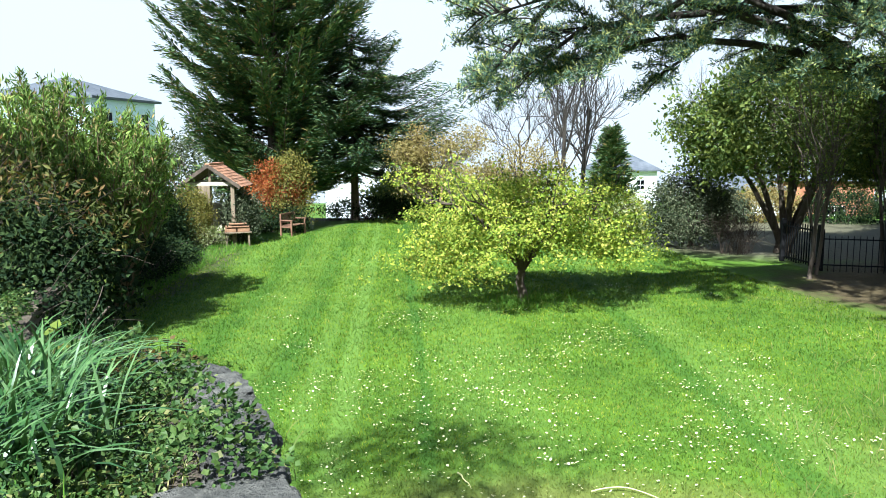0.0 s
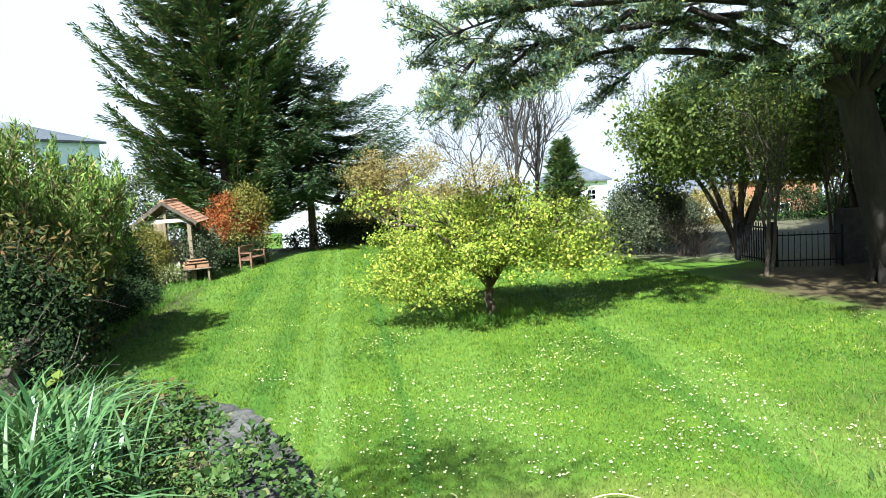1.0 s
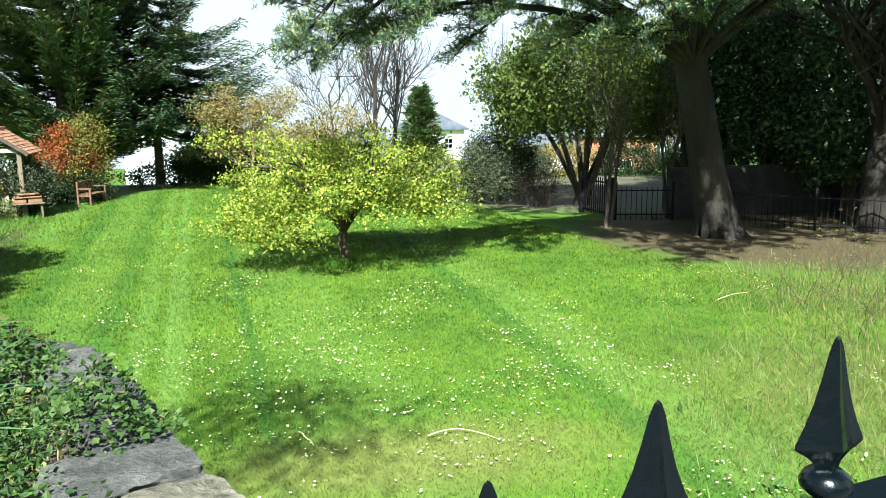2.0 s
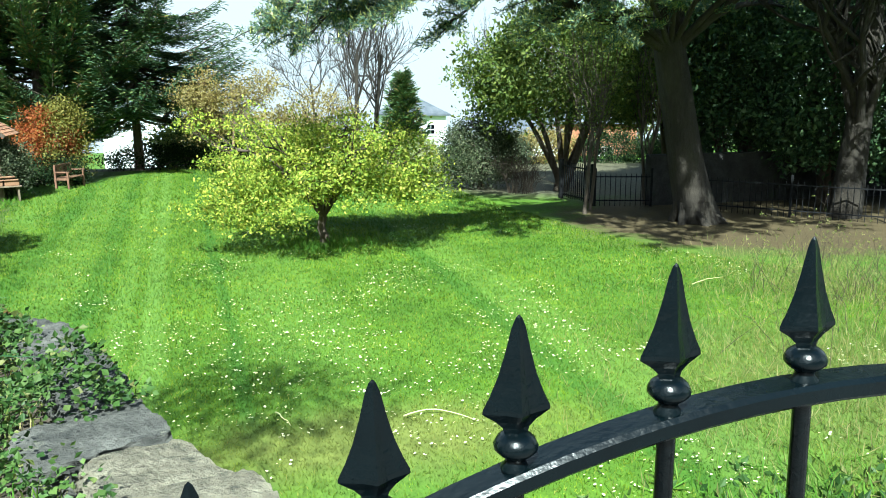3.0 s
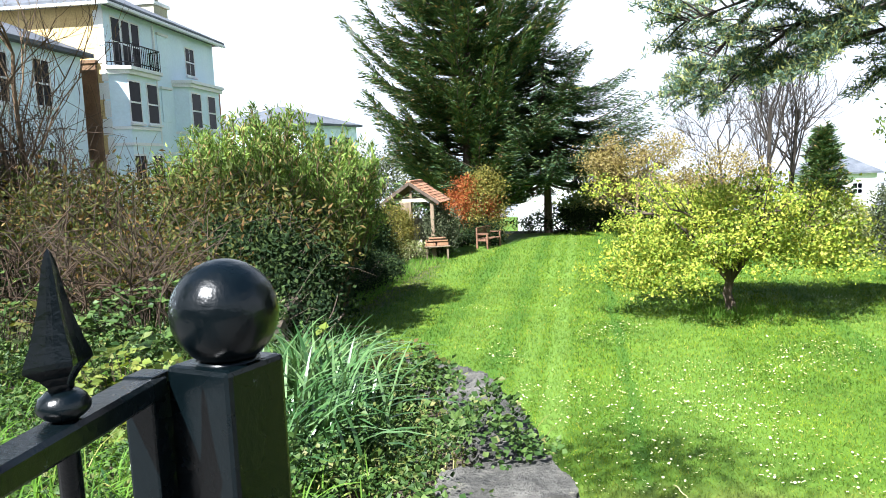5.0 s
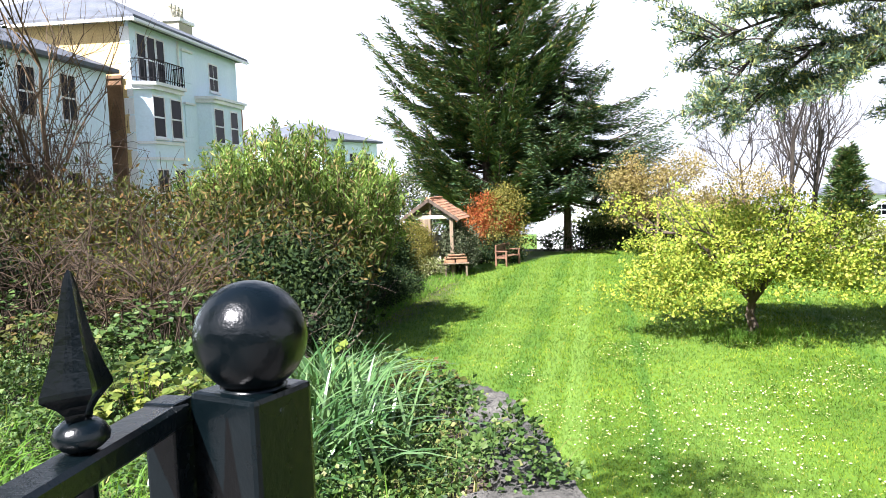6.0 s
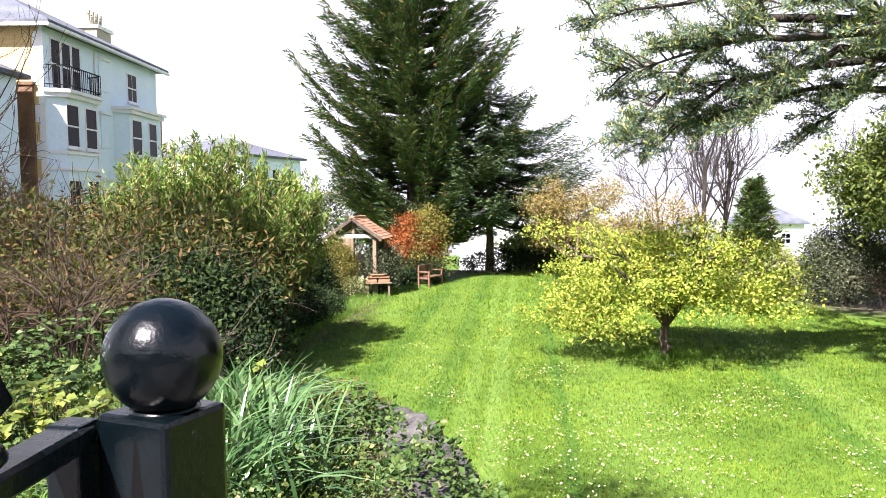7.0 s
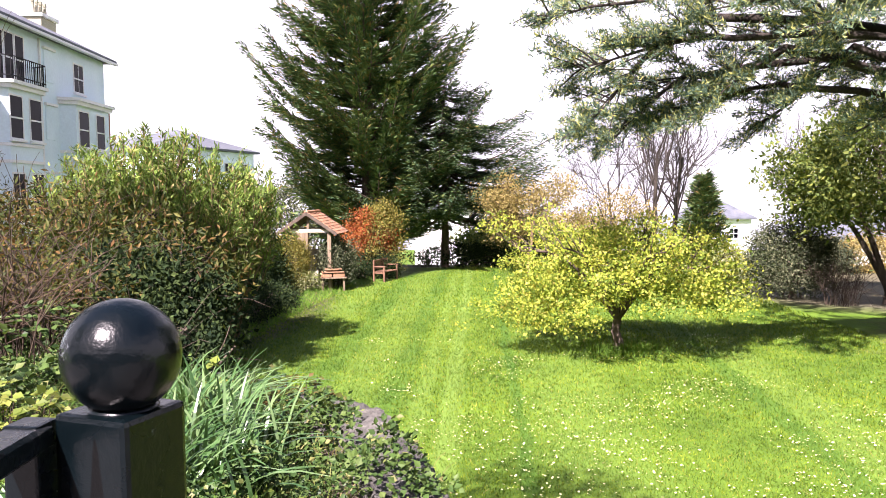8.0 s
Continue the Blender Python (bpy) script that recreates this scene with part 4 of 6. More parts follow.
twig_tangle("bare_bush", "bare tan arching stems behind the planting bed", (-5.6, 7.8), (1.2, 0.8, 0.9), 40, 2.1, 0.8)
twig_tangle("bare_bush", "bare tan arching stems behind the planting bed", (-4.6, 8.4), (0.8, 0.9, 2.2), 70, 0.0, 0.8)
twig_tangle("bare_bush", "bare tan arching stems in the border", (-7.6, 15.2), (1.2, 0.8, 2.6), 120, 0.0, 0.9, "russet")
twig_tangle("bare_bush", "bare brown arching stems in the border", (-7.4, 9.2), (2.2, 1.2, 1.5), 75, 2.15, 1.1, "russet")
bare_tree("bare_tree", "bare winter tree with fine reddish twigs", (-11.2, 12.6, 2.0), 6.6, 0.5, 0.07, 4, 3, "wand")
twig_tangle("bare_bush", "tall bare grey-brown stems in the border", (-10.9, 11.4), (1.5, 0.9, 3.6), 120, 2.1, 0.8, "wand")
bare_tree("bare_tree", "bare winter tree with fine reddish twigs", (-9.9, 10.9, 2.1), 4.6, 0.45, 0.05, 4, 3, "wand")
leafy("ivy_clad_tree", "dark ivy-clad trunk in the border", M["dark"], (-10.6, 9.6, 5.2), (0.9, 0.9, 3.2), 300, 50, 0.18, 0.09, 3, (-10.6, 9.6, 2.1), stem_r=0.12)

shrub("evergreen_shrub", "dark shrub overhanging the end of the garden wall", "dark", (-4.4, 8.0, 1.65), (0.9, 1.4, 0.9), 260, 75, 0.16, 0.065, 0.0, twigs=40)
shrub("scrub_bush", "thin brown and olive scrub behind the planting bed", "brown_shrub", (-5.6, 7.9, 2.35), (1.2, 0.9, 0.65), 170, 75, 0.14, 0.06, 2.1, twigs=40)
shrub("scrub_bush", "dark tangled scrub at the back of the planting bed", "dark", (-8.6, 7.9, 2.4), (1.6, 1.0, 0.7), 200, 75, 0.14, 0.06, 2.1, twigs=40)
shrub("scrub_bush", "olive scrub mixed with bramble in the border", "brown_shrub", (-7.9, 9.0, 2.6), (1.6, 0.9, 0.8), 260, 75, 0.15, 0.06, 2.1, twigs=90, wood_mat="twig")
shrub("low_shrub", "dark low plants at the lawn edge", "dark", (-8.3, 17.0, 0.35), (0.9, 2.6, 0.55), 170, 50, 0.14, 0.08)
shrub("low_shrub", "dark low plants at the lawn edge", "dark", (-8.4, 23.0, 0.35), (0.8, 2.8, 0.55), 170, 50, 0.14, 0.08)

shrub("low_shrub", "rounded green shrub before the shelter", "dark", (-10.2, 28.0, 0.8), (1.0, 0.9, 1.0), 190, 50, 0.15, 0.09)

# far end of the lawn
shrub("copper_shrub", "orange-copper leaved shrub near the bench", "copper", (-7.45, 34.4, 1.65), (1.05, 0.9, 1.3), 95, 110, 0.2, 0.095, wood_mat="twig")
shrub("spring_shrub", "yellow-green leafing shrub behind the copper shrub", "yellowish", (-6.75, 34.2, 1.75), (0.85, 0.8, 1.5), 60, 110, 0.24, 0.11)
shrub("low_shrub", "low dark shrub in the far border", "dark", (-7.4, 33.7, 0.5), (1.6, 0.8, 0.65), 160, 50, 0.16, 0.10)
shrub("low_shrub", "low dark shrub in the far border", "dark", (-3.6, 39.4, 0.35), (2.6, 1.0, 0.7), 200, 50, 0.16, 0.10)
shrub("low_shrub", "low dark shrub in the far border", "dark", (0.8, 38.6, 0.5), (2.6, 1.2, 0.9), 200, 50, 0.16, 0.10)
shrub("climber", "pale leafy climber round the garden shelter", "grey_shrub", (-7.75, 30.0, 1.05), (0.6, 0.6, 0.95), 150, 55, 0.15, 0.09)
shrub("climber", "yellowish leafy climber round the garden shelter", "yellowish", (-9.25, 28.8, 1.05), (0.75, 0.4, 1.2), 170, 60, 0.13, 0.075)
shrub("low_shrub", "small flowering plants beside the shelter", "variegated", (-9.0, 28.9, 0.35), (0.9, 0.5, 0.45), 90, 45, 0.13, 0.07)
bare_tree("budding_tree", "wide shrubby tree in yellow-tan bud", (-0.4, 33.7, 0), 4.3, 2.0, 0.09, 6, 3, "wand", "beige", 7, 0.11)
leafy("budding_tree", "small tree in pale tan bud", M["beige"], (3.4, 36.5, 2.0), (2.2, 1.8, 1.7), 220, 26, 0.24, 0.11, 9, (3.4, 36.7, 0), wood_mat="twig", twigs=160)
bare_tree("bare_tree", "slender bare tree with twin grey stems", (6.4, 44.0, -0.5), 9.6, 0.6, 0.17, 6, 3, "pine_bark")
bare_tree("bare_tree", "slender bare tree with grey stem", (7.7, 45.5, -0.6), 9.8, 0.55, 0.18, 6, 3, "pine_bark")
bare_tree("bare_tree", "bare spreading tree beyond the garden", (4.6, 47.5, -0.9), 8.2, 0.9, 0.11, 7, 3, "pine_bark")
bare_tree("bare_tree", "fine-twigged bare tree beyond the garden", (17.5, 52.0, -1.5), 9.5, 0.5, 0.12, 6, 3, "pine_bark")
conifer("cone_conifer", "small cone-shaped dark conifer", (11.9, 58.0, -2.0), 7.0, pick([(0, 1.9), (0.3, 1.6), (0.7, 0.8), (1, 0.1)]), M["cedar"], 22, 12, 0.5, 0.1, 0.2, (0.3, 0.5), 0.3)

# right-hand side
shrub("grey_shrub", "grey-green rounded shrub at the lawn edge", "grey_shrub", (8.7, 28.3, 1.3), (1.5, 1.2, 1.35), 330, 55, 0.17, 0.09)
shrub("variegated_shrub", "cream-edged bright shrub behind the fruit tree", "variegated", (6.6, 29.5, 0.75), (1.2, 0.9, 0.95), 190, 50, 0.16, 0.09)
twig_tangle("bare_bush", "bare brown twiggy bush by the garden gate", (9.75, 26.6), (0.7, 0.6, 1.3), 60, 0.0, 0.6)
leafy("holm_oak", "dark evergreen oak behind the pine", M["oak"], (15.6, 25.8, 4.4), (3.0, 2.4, 2.8), 640, 55, 0.24, 0.12, 8, (15.4, 26.0, 0), stem_r=0.12, bottom=-0.7)
leafy("laurel_tree", "dark glossy laurel beside the boundary wall", M["laurel"], (18.8, 21.6, 3.7), (3.2, 2.6, 3.3), 760, 34, 0.25, 0.185, 8, (18.6, 21.8, 0), stem_r=0.11)
leafy("laurel_tree", "dark glossy laurel beside the boundary wall", M["laurel"], (16.3, 24.0, 4.3), (2.4, 1.8, 3.4), 560, 34, 0.25, 0.185, 6, (16.4, 24.0, 0), stem_r=0.11)
leafy("laurel_tree", "tall dark evergreen in the corner of the garden", M["laurel"], (20.5, 17.6, 5.6), (2.6, 2.4, 4.6), 760, 34, 0.25, 0.185, 6, (20.6, 17.6, 0), stem_r=0.14)
leafy("laurel_tree", "tall dark evergreen behind the oaks", M["laurel"], (20.0, 28.0, 5.5), (4.5, 2.4, 5.0), 800, 34, 0.3, 0.2, 6, (20.0, 28.0, 0), stem_r=0.14)
for x, y, h, r in ((9.9, 21.6, 5.6, 0.07), (10.4, 22.3, 6.2, 0.06), (11.0, 23.6, 6.0, 0.06), (12.6, 22.9, 6.0, 0.08), (13.3, 24.2, 6.0, 0.07)):
    bare_tree("sapling", "thin dark trunk in the shade of the pine", (x, y, 0), h, 0.25, r, 3, 2, "bark", "oak")
bare_tree("crooked_tree", "dark crooked trunk beside the boundary wall", (16.9, 19.0, 0), 10.0, 0.5, 0.46, 4, 3, "pine_bark")
for x, y, c in ((12.0, 36.5, "grey_shrub"), (15.0, 37.5, "beige"), (18.2, 36.8, "dark"), (21.5, 36.0, "dark")):
    shrub("hedge_shrub", "low hedge shrub behind the garden gate", c, (x, y, 0.6), (1.9, 1.1, 1.0), 200, 45, 0.18, 0.11)
for k, (x, y, rx, ry, rz, c) in enumerate(((26, 58, 7, 3, 3.5, "oak"), (34, 62, 8, 3, 5, "dark"), (-16, 52, 5, 3, 3.0, "grey_shrub"), (2, 66, 6, 3, 1.6, "beige"), (-2.0, 50, 3, 2, 1.6, "oak"))):
    leafy("far_tree", "distant rounded tree beyond the garden", M[c], (x, y, rz - 1.4), (rx, ry, rz), 320, 40, 0.4, 0.22, 5, (x, y, -2.5), stem_r=0.16)


# ---- buildings ----
def window(parent, at, normal_deg, w, h, bars=True, sill=True, name="window"):
    """A sash window set in a reveal: frame, two panes, meeting rail, sill. at: the middle of its foot on the wall."""
    win = new(name)
    win.parent = parent
    win.matrix_local = pose(*at, 0, 0, normal_deg)
    f = bmesh.new()
    for lo, hi in (((0.0, -w / 2 - 0.06, -0.02), (0.03, -w / 2, h + 0.07)), ((0.0, w / 2, -0.02), (0.03, w / 2 + 0.06, h + 0.07)), ((0.0, -w / 2, h), (0.03, w / 2, h + 0.07)), ((-0.01, -w / 2, h * 0.5 - 0.035), (0.035, w / 2, h * 0.5 + 0.035)), ((-0.01, -w / 2, -0.02), (0.04, w / 2, 0.05))):
        box_bm(f, lo, hi)
    if bars:
        box_bm(f, (-0.01, -0.015, 0.05), (0.022, 0.015, h))
    part("frame", f, M["white_trim"], win)
    part("pane", box((-0.02, -w / 2, 0.05), (0.012, w / 2, h * 0.5 - 0.035)), M["window_dark"], win)
    part("pane", box((-0.02, -w / 2, h * 0.5 + 0.035), (0.012, w / 2, h)), M["window_dark"], win)
    if sill:
        part("sill", box((0.0, -w / 2 - 0.15, -0.12), (0.14, w / 2 + 0.15, -0.02), 0.01), M["white_trim"], win)
    return win


def hip_roof(lo, hi, z, rise, over=0.5, thick=0.16):
    (x0, y0), (x1, y1) = lo, hi
    x0, y0, x1, y1 = x0 - over, y0 - over, x1 + over, y1 + over
    bm = bmesh.new()
    hw = (x1 - x0) / 2
    xm = (x0 + x1) / 2
    lowv = [bm.verts.new(p) for p in ((x0, y0, z), (x1, y0, z), (x1, y1, z), (x0, y1, z))]
    midv = [bm.verts.new((v.co.x, v.co.y, z + thick)) for v in lowv]
    a, b = bm.verts.new((xm, min(y0 + hw, (y0 + y1) / 2 - 0.1), z + rise)), bm.verts.new((xm, max(y1 - hw, (y0 + y1) / 2 + 0.1), z + rise))
    bm.faces.new(lowv[::-1])
    for i in range(4):
        j = (i + 1) % 4
        bm.faces.new((lowv[i], lowv[j], midv[j], midv[i]))
    bm.faces.new((midv[0], midv[1], a)), bm.faces.new((midv[1], midv[2], b, a)), bm.faces.new((midv[2], midv[3], b)), bm.faces.new((midv[3], midv[0], a, b))
    return bm


def bay(house, y0, y1, z0, z1, out, cant):
    return part("bay", prism([(-0.05, y0), (out, y0 + cant), (out, y1 - cant), (-0.05, y1)], z0, z1), M["render_shade_blue"], house, "pale canted bay")


def villa():
    h = thing("villa", "tall white stucco villa with bays and a slate hip roof", "house", at=(-22.05, 29.85, 0), rz=8.9)
    part("wall", box((-9.0, 0.012, -0.5), (0.0, 12.3, 11.0)), M["render_shade_blue"], h, "white stucco wall with the blue of its shade in the colour")
    part("side_wall", box((-9.02, -0.012, -0.5), (-0.20, 0.011, 10.98)), M["render_yellow"], h, "buff rendered end wall")
    for k in range(14):
        part("quoin", box((-0.40 if k % 2 else -0.24, -0.035, 0.2 + k * 0.76), (0.03, 0.011, 0.2 + k * 0.76 + 0.70), 0.01), M["white_trim"], h)
    part("roof", hip_roof((-9.0, 0.0), (0.0, 12.3), 11.0, 2.7, 0.55), M["slate"], h, "grey slate hip roof")
    part("gutter", box((0.42, -0.6, 10.9), (0.60, 12.9, 11.03), 0.02), M["white_trim"], h)
    part("gutter", box((-9.6, -0.62, 10.9), (0.42, -0.46, 11.03), 0.02), M["white_trim"], h)
    part("brick_pier", box((-1.62, -0.16, -0.5), (-0.42, -0.012, 8.55), 0.02), M["brown_brick"], h, "brown brick flue pier")
    part("pier_cap", box((-1.68, -0.22, 8.553), (-0.36, -0.012, 8.70), 0.02), M["brown_brick"], h)
    # bays
    for y0, y1, wins in ((0.05, 3.75, ((1.05, 1.0), (2.75, 1.0))), (6.5, 11.6, ((7.85, 1.15), (9.95, 1.0)))):
        bay(h, y0, y1, -0.5, 8.15, 0.62, 0.45)
        part("cornice", prism([(-0.02, y0 - 0.12), (0.80, y0 + 0.35), (0.80, y1 - 0.35), (-0.02, y1 + 0.12)], 8.12, 8.30), M["white_trim"], h)
        part("cornice", prism([(-0.02, y0 - 0.2), (0.92, y0 + 0.3), (0.92, y1 - 0.3), (-0.02, y1 + 0.2)], 8.303, 8.45), M["white_trim"], h)
        for z in (5.75, 5.05):
            part("string_course", prism([(-0.02, y0 - 0.05), (0.70, y0 + 0.42), (0.70, y1 - 0.42), (-0.02, y1 + 0.05)], z, z + 0.13), M["white_trim"], h)
        for yc, w in wins:
            window(h, (0.622, yc, 6.05), 0, w, 1.78, False)
            window(h, (0.622, yc, 2.5), 0, w, 2.1, True)
    # balcony on the nearer bay
    bal = new("balcony")
    bal.parent = h
    rail = bmesh.new()
    path = [(0.04, -0.05), (0.82, 0.38), (0.82, 3.42), (0.04, 3.85)]
    for z in (8.62, 9.42):
        for (xa, ya), (xb, yb) in zip(path, path[1:]):
            V = Vector((xb - xa, yb - ya, 0))
            r = bmesh.ops.create_cube(rail, size=1.0)
            bmesh.ops.transform(rail, verts=r["verts"], matrix=Matrix.Translation(((xa + xb) / 2, (ya + yb) / 2, z)) @ Matrix.Rotation(math.atan2(V.y, V.x), 4, "Z") @ Matrix.Diagonal((V.length, 0.04, 0.04, 1)))
    part("rail", rail, M["dark_iron"], bal)
    me = None
    for (xa, ya), (xb, yb) in zip(path, path[1:]):
        n = max(2, int(math.hypot(xb - xa, yb - ya) / 0.17))
        for i in range(n):
            if me is None:
                b = part("baluster", box((-0.012, -0.012, 0), (0.012, 0.012, 0.95)), M["dark_iron"], bal)
                me = b.data
            else:
                b = new("baluster", me)
                b.parent = bal
            s = i / n
            b.location = (xa + (xb - xa) * s, ya + (yb - ya) * s, 8.45)
    for yc in (1.0, 1.9, 2.8):
        window(h, (0.003, yc, 8.55), 0, 0.72, 2.05, False, False, "french_window")
    window(h, (0.003, 8.9, 8.9), 0, 1.1, 1.42)
    for z0, z1 in ((9.0, 10.5), (6.3, 7.9), (2.9, 4.7)):
        part("blind_panel", box((0.0, 5.05, z0), (0.05, 6.05, z1), 0.015), M["render_shade_blue"], h)
        part("panel_hood", box((0.0, 4.95, z1 + 0.003), (0.14, 6.15, z1 + 0.12), 0.01), M["white_trim"], h)
    ch = part("chimney", box((-5.2, 13.9, 8.9), (-4.0, 15.8, 13.9), 0.03), M["pale_plaster"], h, "pale plastered chimney stack")
    part("cap", box((-5.32, 13.78, 13.9), (-3.88, 15.92, 14.1), 0.02), M["white_trim"], ch)
    for k in range(4):
        V, F = lathe([(0.17, 14.1), (0.14, 14.75), (0.17, 14.8), (0.15, 15.0), (0.0, 15.0)], 10)
        p = mesh_object("chimney_pot", V + (-4.6, 14.1 + 0.5 * k, 0), F, M["pale_plaster"], ch)
    part("rear_wing", box((-8.5, 12.31, -0.5), (-1.2, 16.2, 9.0)), M["brick"], h, "brick rear part")
    part("downpipe", box((0.0, 4.55, 0), (0.10, 4.65, 10.9), 0.02), M["white_trim"], h)
    return h


villa()


def neighbour():
    h = thing("terrace_house", "lower white stucco house joined before the villa", "house", at=(-22.05, 29.85, 0), rz=8.9)
    part("wall", box((-9.0, -11.0, -0.5), (-0.6, -1.0, 8.7)), M["render_shade_blue"], h, "pale stucco wall")
    part("roof", hip_roof((-9.0, -11.0), (-0.6, -1.0), 8.7, 2.3, 0.4), M["slate"], h)
    for y in (-3.85, -6.4, -9.0):
        window(h, (-0.597, y, 6.5), 0, 0.95, 1.75)
        window(h, (-0.597, y, 2.6), 0, 0.95, 1.9)


neighbour()


def plain_house(name, label, at, rz, w, d, hgt, rise, wall, wins, chim=None):
    """w along local x (the side with windows faces -y), d deep."""
    h = thing(name, label, "house", at=at, rz=rz)
    part("wall", box((0, 0, -1.5), (w, d, hgt)), M[wall], h)
    part("roof", hip_roof((0, 0), (w, d), hgt, rise, 0.4), M["slate"], h, "grey slate roof")
    for x, z, ww, wh in wins:
        window(h, (x, -0.003, z), -90, ww, wh)
    if chim:
        c = part("chimney", box((chim[0], chim[1], hgt), (chim[0] + 0.8, chim[1] + 0.6, hgt + rise + 0.9), 0.02), M["brick"], h)
        for k in range(2):
            V, F = lathe([(0.13, 0), (0.11, 0.35), (0.0, 0.35)], 8)
            mesh_object("chimney_pot", V + (chim[0] + 0.22 + 0.36 * k, chim[1] + 0.3, hgt + rise + 0.9), F, M["wicker"], c)
    return h


plain_house("white_house", "white rendered house with a slate hip roof far off", (15.6, 80.0, -4.5), 4, 5.6, 7, 5.3, 2.1, "render_white", ((3.9, 3.4, 0.8, 1.0), (3.9, 0.8, 0.8, 1.2)))
plain_house("white_house", "sunlit white house glimpsed under the cedar", (-8.5, 55.0, -2.4), 0, 4.6, 7, 4.9, 1.6, "render_white", ())
plain_house("pale_house", "pale rendered house behind the villa", (-24.3, 54.5, -1.5), 82, 8.6, 9, 8.4, 1.8, "render_shade_blue", ((2.0, 6.0, 1.0, 1.5), (4.5, 6.0, 1.0, 1.5), (7.0, 6.0, 1.0, 1.5)))
plain_house("brick_house", "brick house with white windows beyond the gate", (20.5, 56.0, -3.6), -8, 9.0, 7, 4.6, 1.6, "brick", ((1.2, 1.6, 1.2, 1.2), (3.4, 1.6, 1.0, 1.2), (6.5, 1.6, 1.2, 1.2)), (4.0, 3.0))
plain_house("white_house", "white cottage behind the garden gate", (15.9, 46.5, -3.4), 0, 3.6, 5, 4.3, 0.9, "render_white", ((1.2, 1.0, 0.9, 1.1), (3.2, 1.0, 0.9, 1.1)))

# plain house fronts across the street behind
tagged(part("wall_street_opposite", box((-45, -16.0, 0), (45, -15.5, 8.5)), M["rubble"], None, "plain grey wall across the street"), category="wall", kind="structure")

# boundary wall beside the pine and along the street side
tagged(part("wall_east", box((12.6, 22.6, -0.3), (23.0, 22.95, 1.62), 0.03), M["rubble"], None, "dark rubble boundary wall in the shade"), category="wall", kind="structure")
tagged(part("wall_east_return", box((22.7, 6.0, -0.3), (23.0, 22.6, 1.62), 0.03), M["rubble"], None, "dark rubble boundary wall in the shade"), category="wall", kind="structure")


# ---- iron gate, post and fence panel at the street ----
SPEAR = [(0.0085, -0.016), (0.0125, -0.013), (0.0130, -0.009), (0.0090, -0.004), (0.0088, 0.0), (0.014, 0.003), (0.0190, 0.008), (0.0195, 0.012), (0.0165, 0.018), (0.0115, 0.022)]
BLADE = [(0.010, 0.020), (0.012, 0.027), (0.018, 0.033), (0.0305, 0.041), (0.030, 0.045), (0.0240, 0.057), (0.0172, 0.074), (0.0112, 0.095), (0.0065, 0.115), (0.003, 0.124), (0.0, 0.127)]


def bar_mesh(length):
    """A round bar with its knop, and the ridged spear blade over it; z = 0 is the top of the rail."""
    V, F = lathe([(0.0, -length), (0.0085, -length)] + SPEAR + [(0.0, 0.023)], 18)
    vb = []
    for r, z in BLADE:
        # a lozenge with hollow faces: four sharp ridges
        for j in range(12):
            a = 2 * math.pi * j / 12
            c, d = math.cos(a), math.sin(a)
            k = r / (abs(c) ** 0.82 + abs(d) ** 0.82) ** (1 / 0.82)
            vb.append((k * c, k * d * 0.46, z))
    fb = [(i * 12 + j, i * 12 + (j + 1) % 12, (i + 1) * 12 + (j + 1) % 12, (i + 1) * 12 + j) for i in range(len(BLADE) - 1) for j in range(12)]
    return (V, F), (np.array(vb), np.array(fb))


def railing(parent, spots, rz, length, size=1.0):
    (V, F), (vb, fb) = bar_mesh(length)
    data = None
    for (x, y, z) in spots:
        if data is None:
            b = mesh_object("bar", V, F, M["black_paint"], parent, "", True)
            s = mesh_object("spear_head", vb, fb, M["black_paint"], b, "cast spear head")
            data = (b.data, s.data)
        else:
            b = new("bar", data[0])
            b.parent = parent
            s = new("spear_head", data[1])
            s.parent = b
        b.matrix_local = pose(x, y, z, rng.normal(scale=0.6), rng.normal(scale=0.6), rz + rng.normal(scale=2.0)) @ Matrix.Diagonal((size, size, size, 1))


def sweep_bar(pts, half_w, half_h, across):
    """A flat bar along pts; across: its level direction."""
    P, A = np.asarray(pts, float), np.asarray(across, float)
    c = 0.004
    prof = [(-half_w + c, -half_h), (half_w - c, -half_h), (half_w, -half_h + c), (half_w, half_h - c), (half_w - c, half_h), (-half_w + c, half_h), (-half_w, half_h - c), (-half_w, -half_h + c)]
    V = [p + A * a + np.array([0, 0, 1]) * b for p in P for a, b in prof]
    n = len(prof)
    F = [(i * n + j, i * n + (j + 1) % n, (i + 1) * n + (j + 1) % n, (i + 1) * n + j) for i in range(len(P) - 1) for j in range(n)]
    F += [(0, 3, 2, 1), (0, 5, 4, 3), (0, 7, 6, 5)]
    o = (len(P) - 1) * n
    F += [(o, o + 1, o + 2, o + 3), (o, o + 3, o + 4, o + 5), (o, o + 5, o + 6, o + 7)]
    return V, F


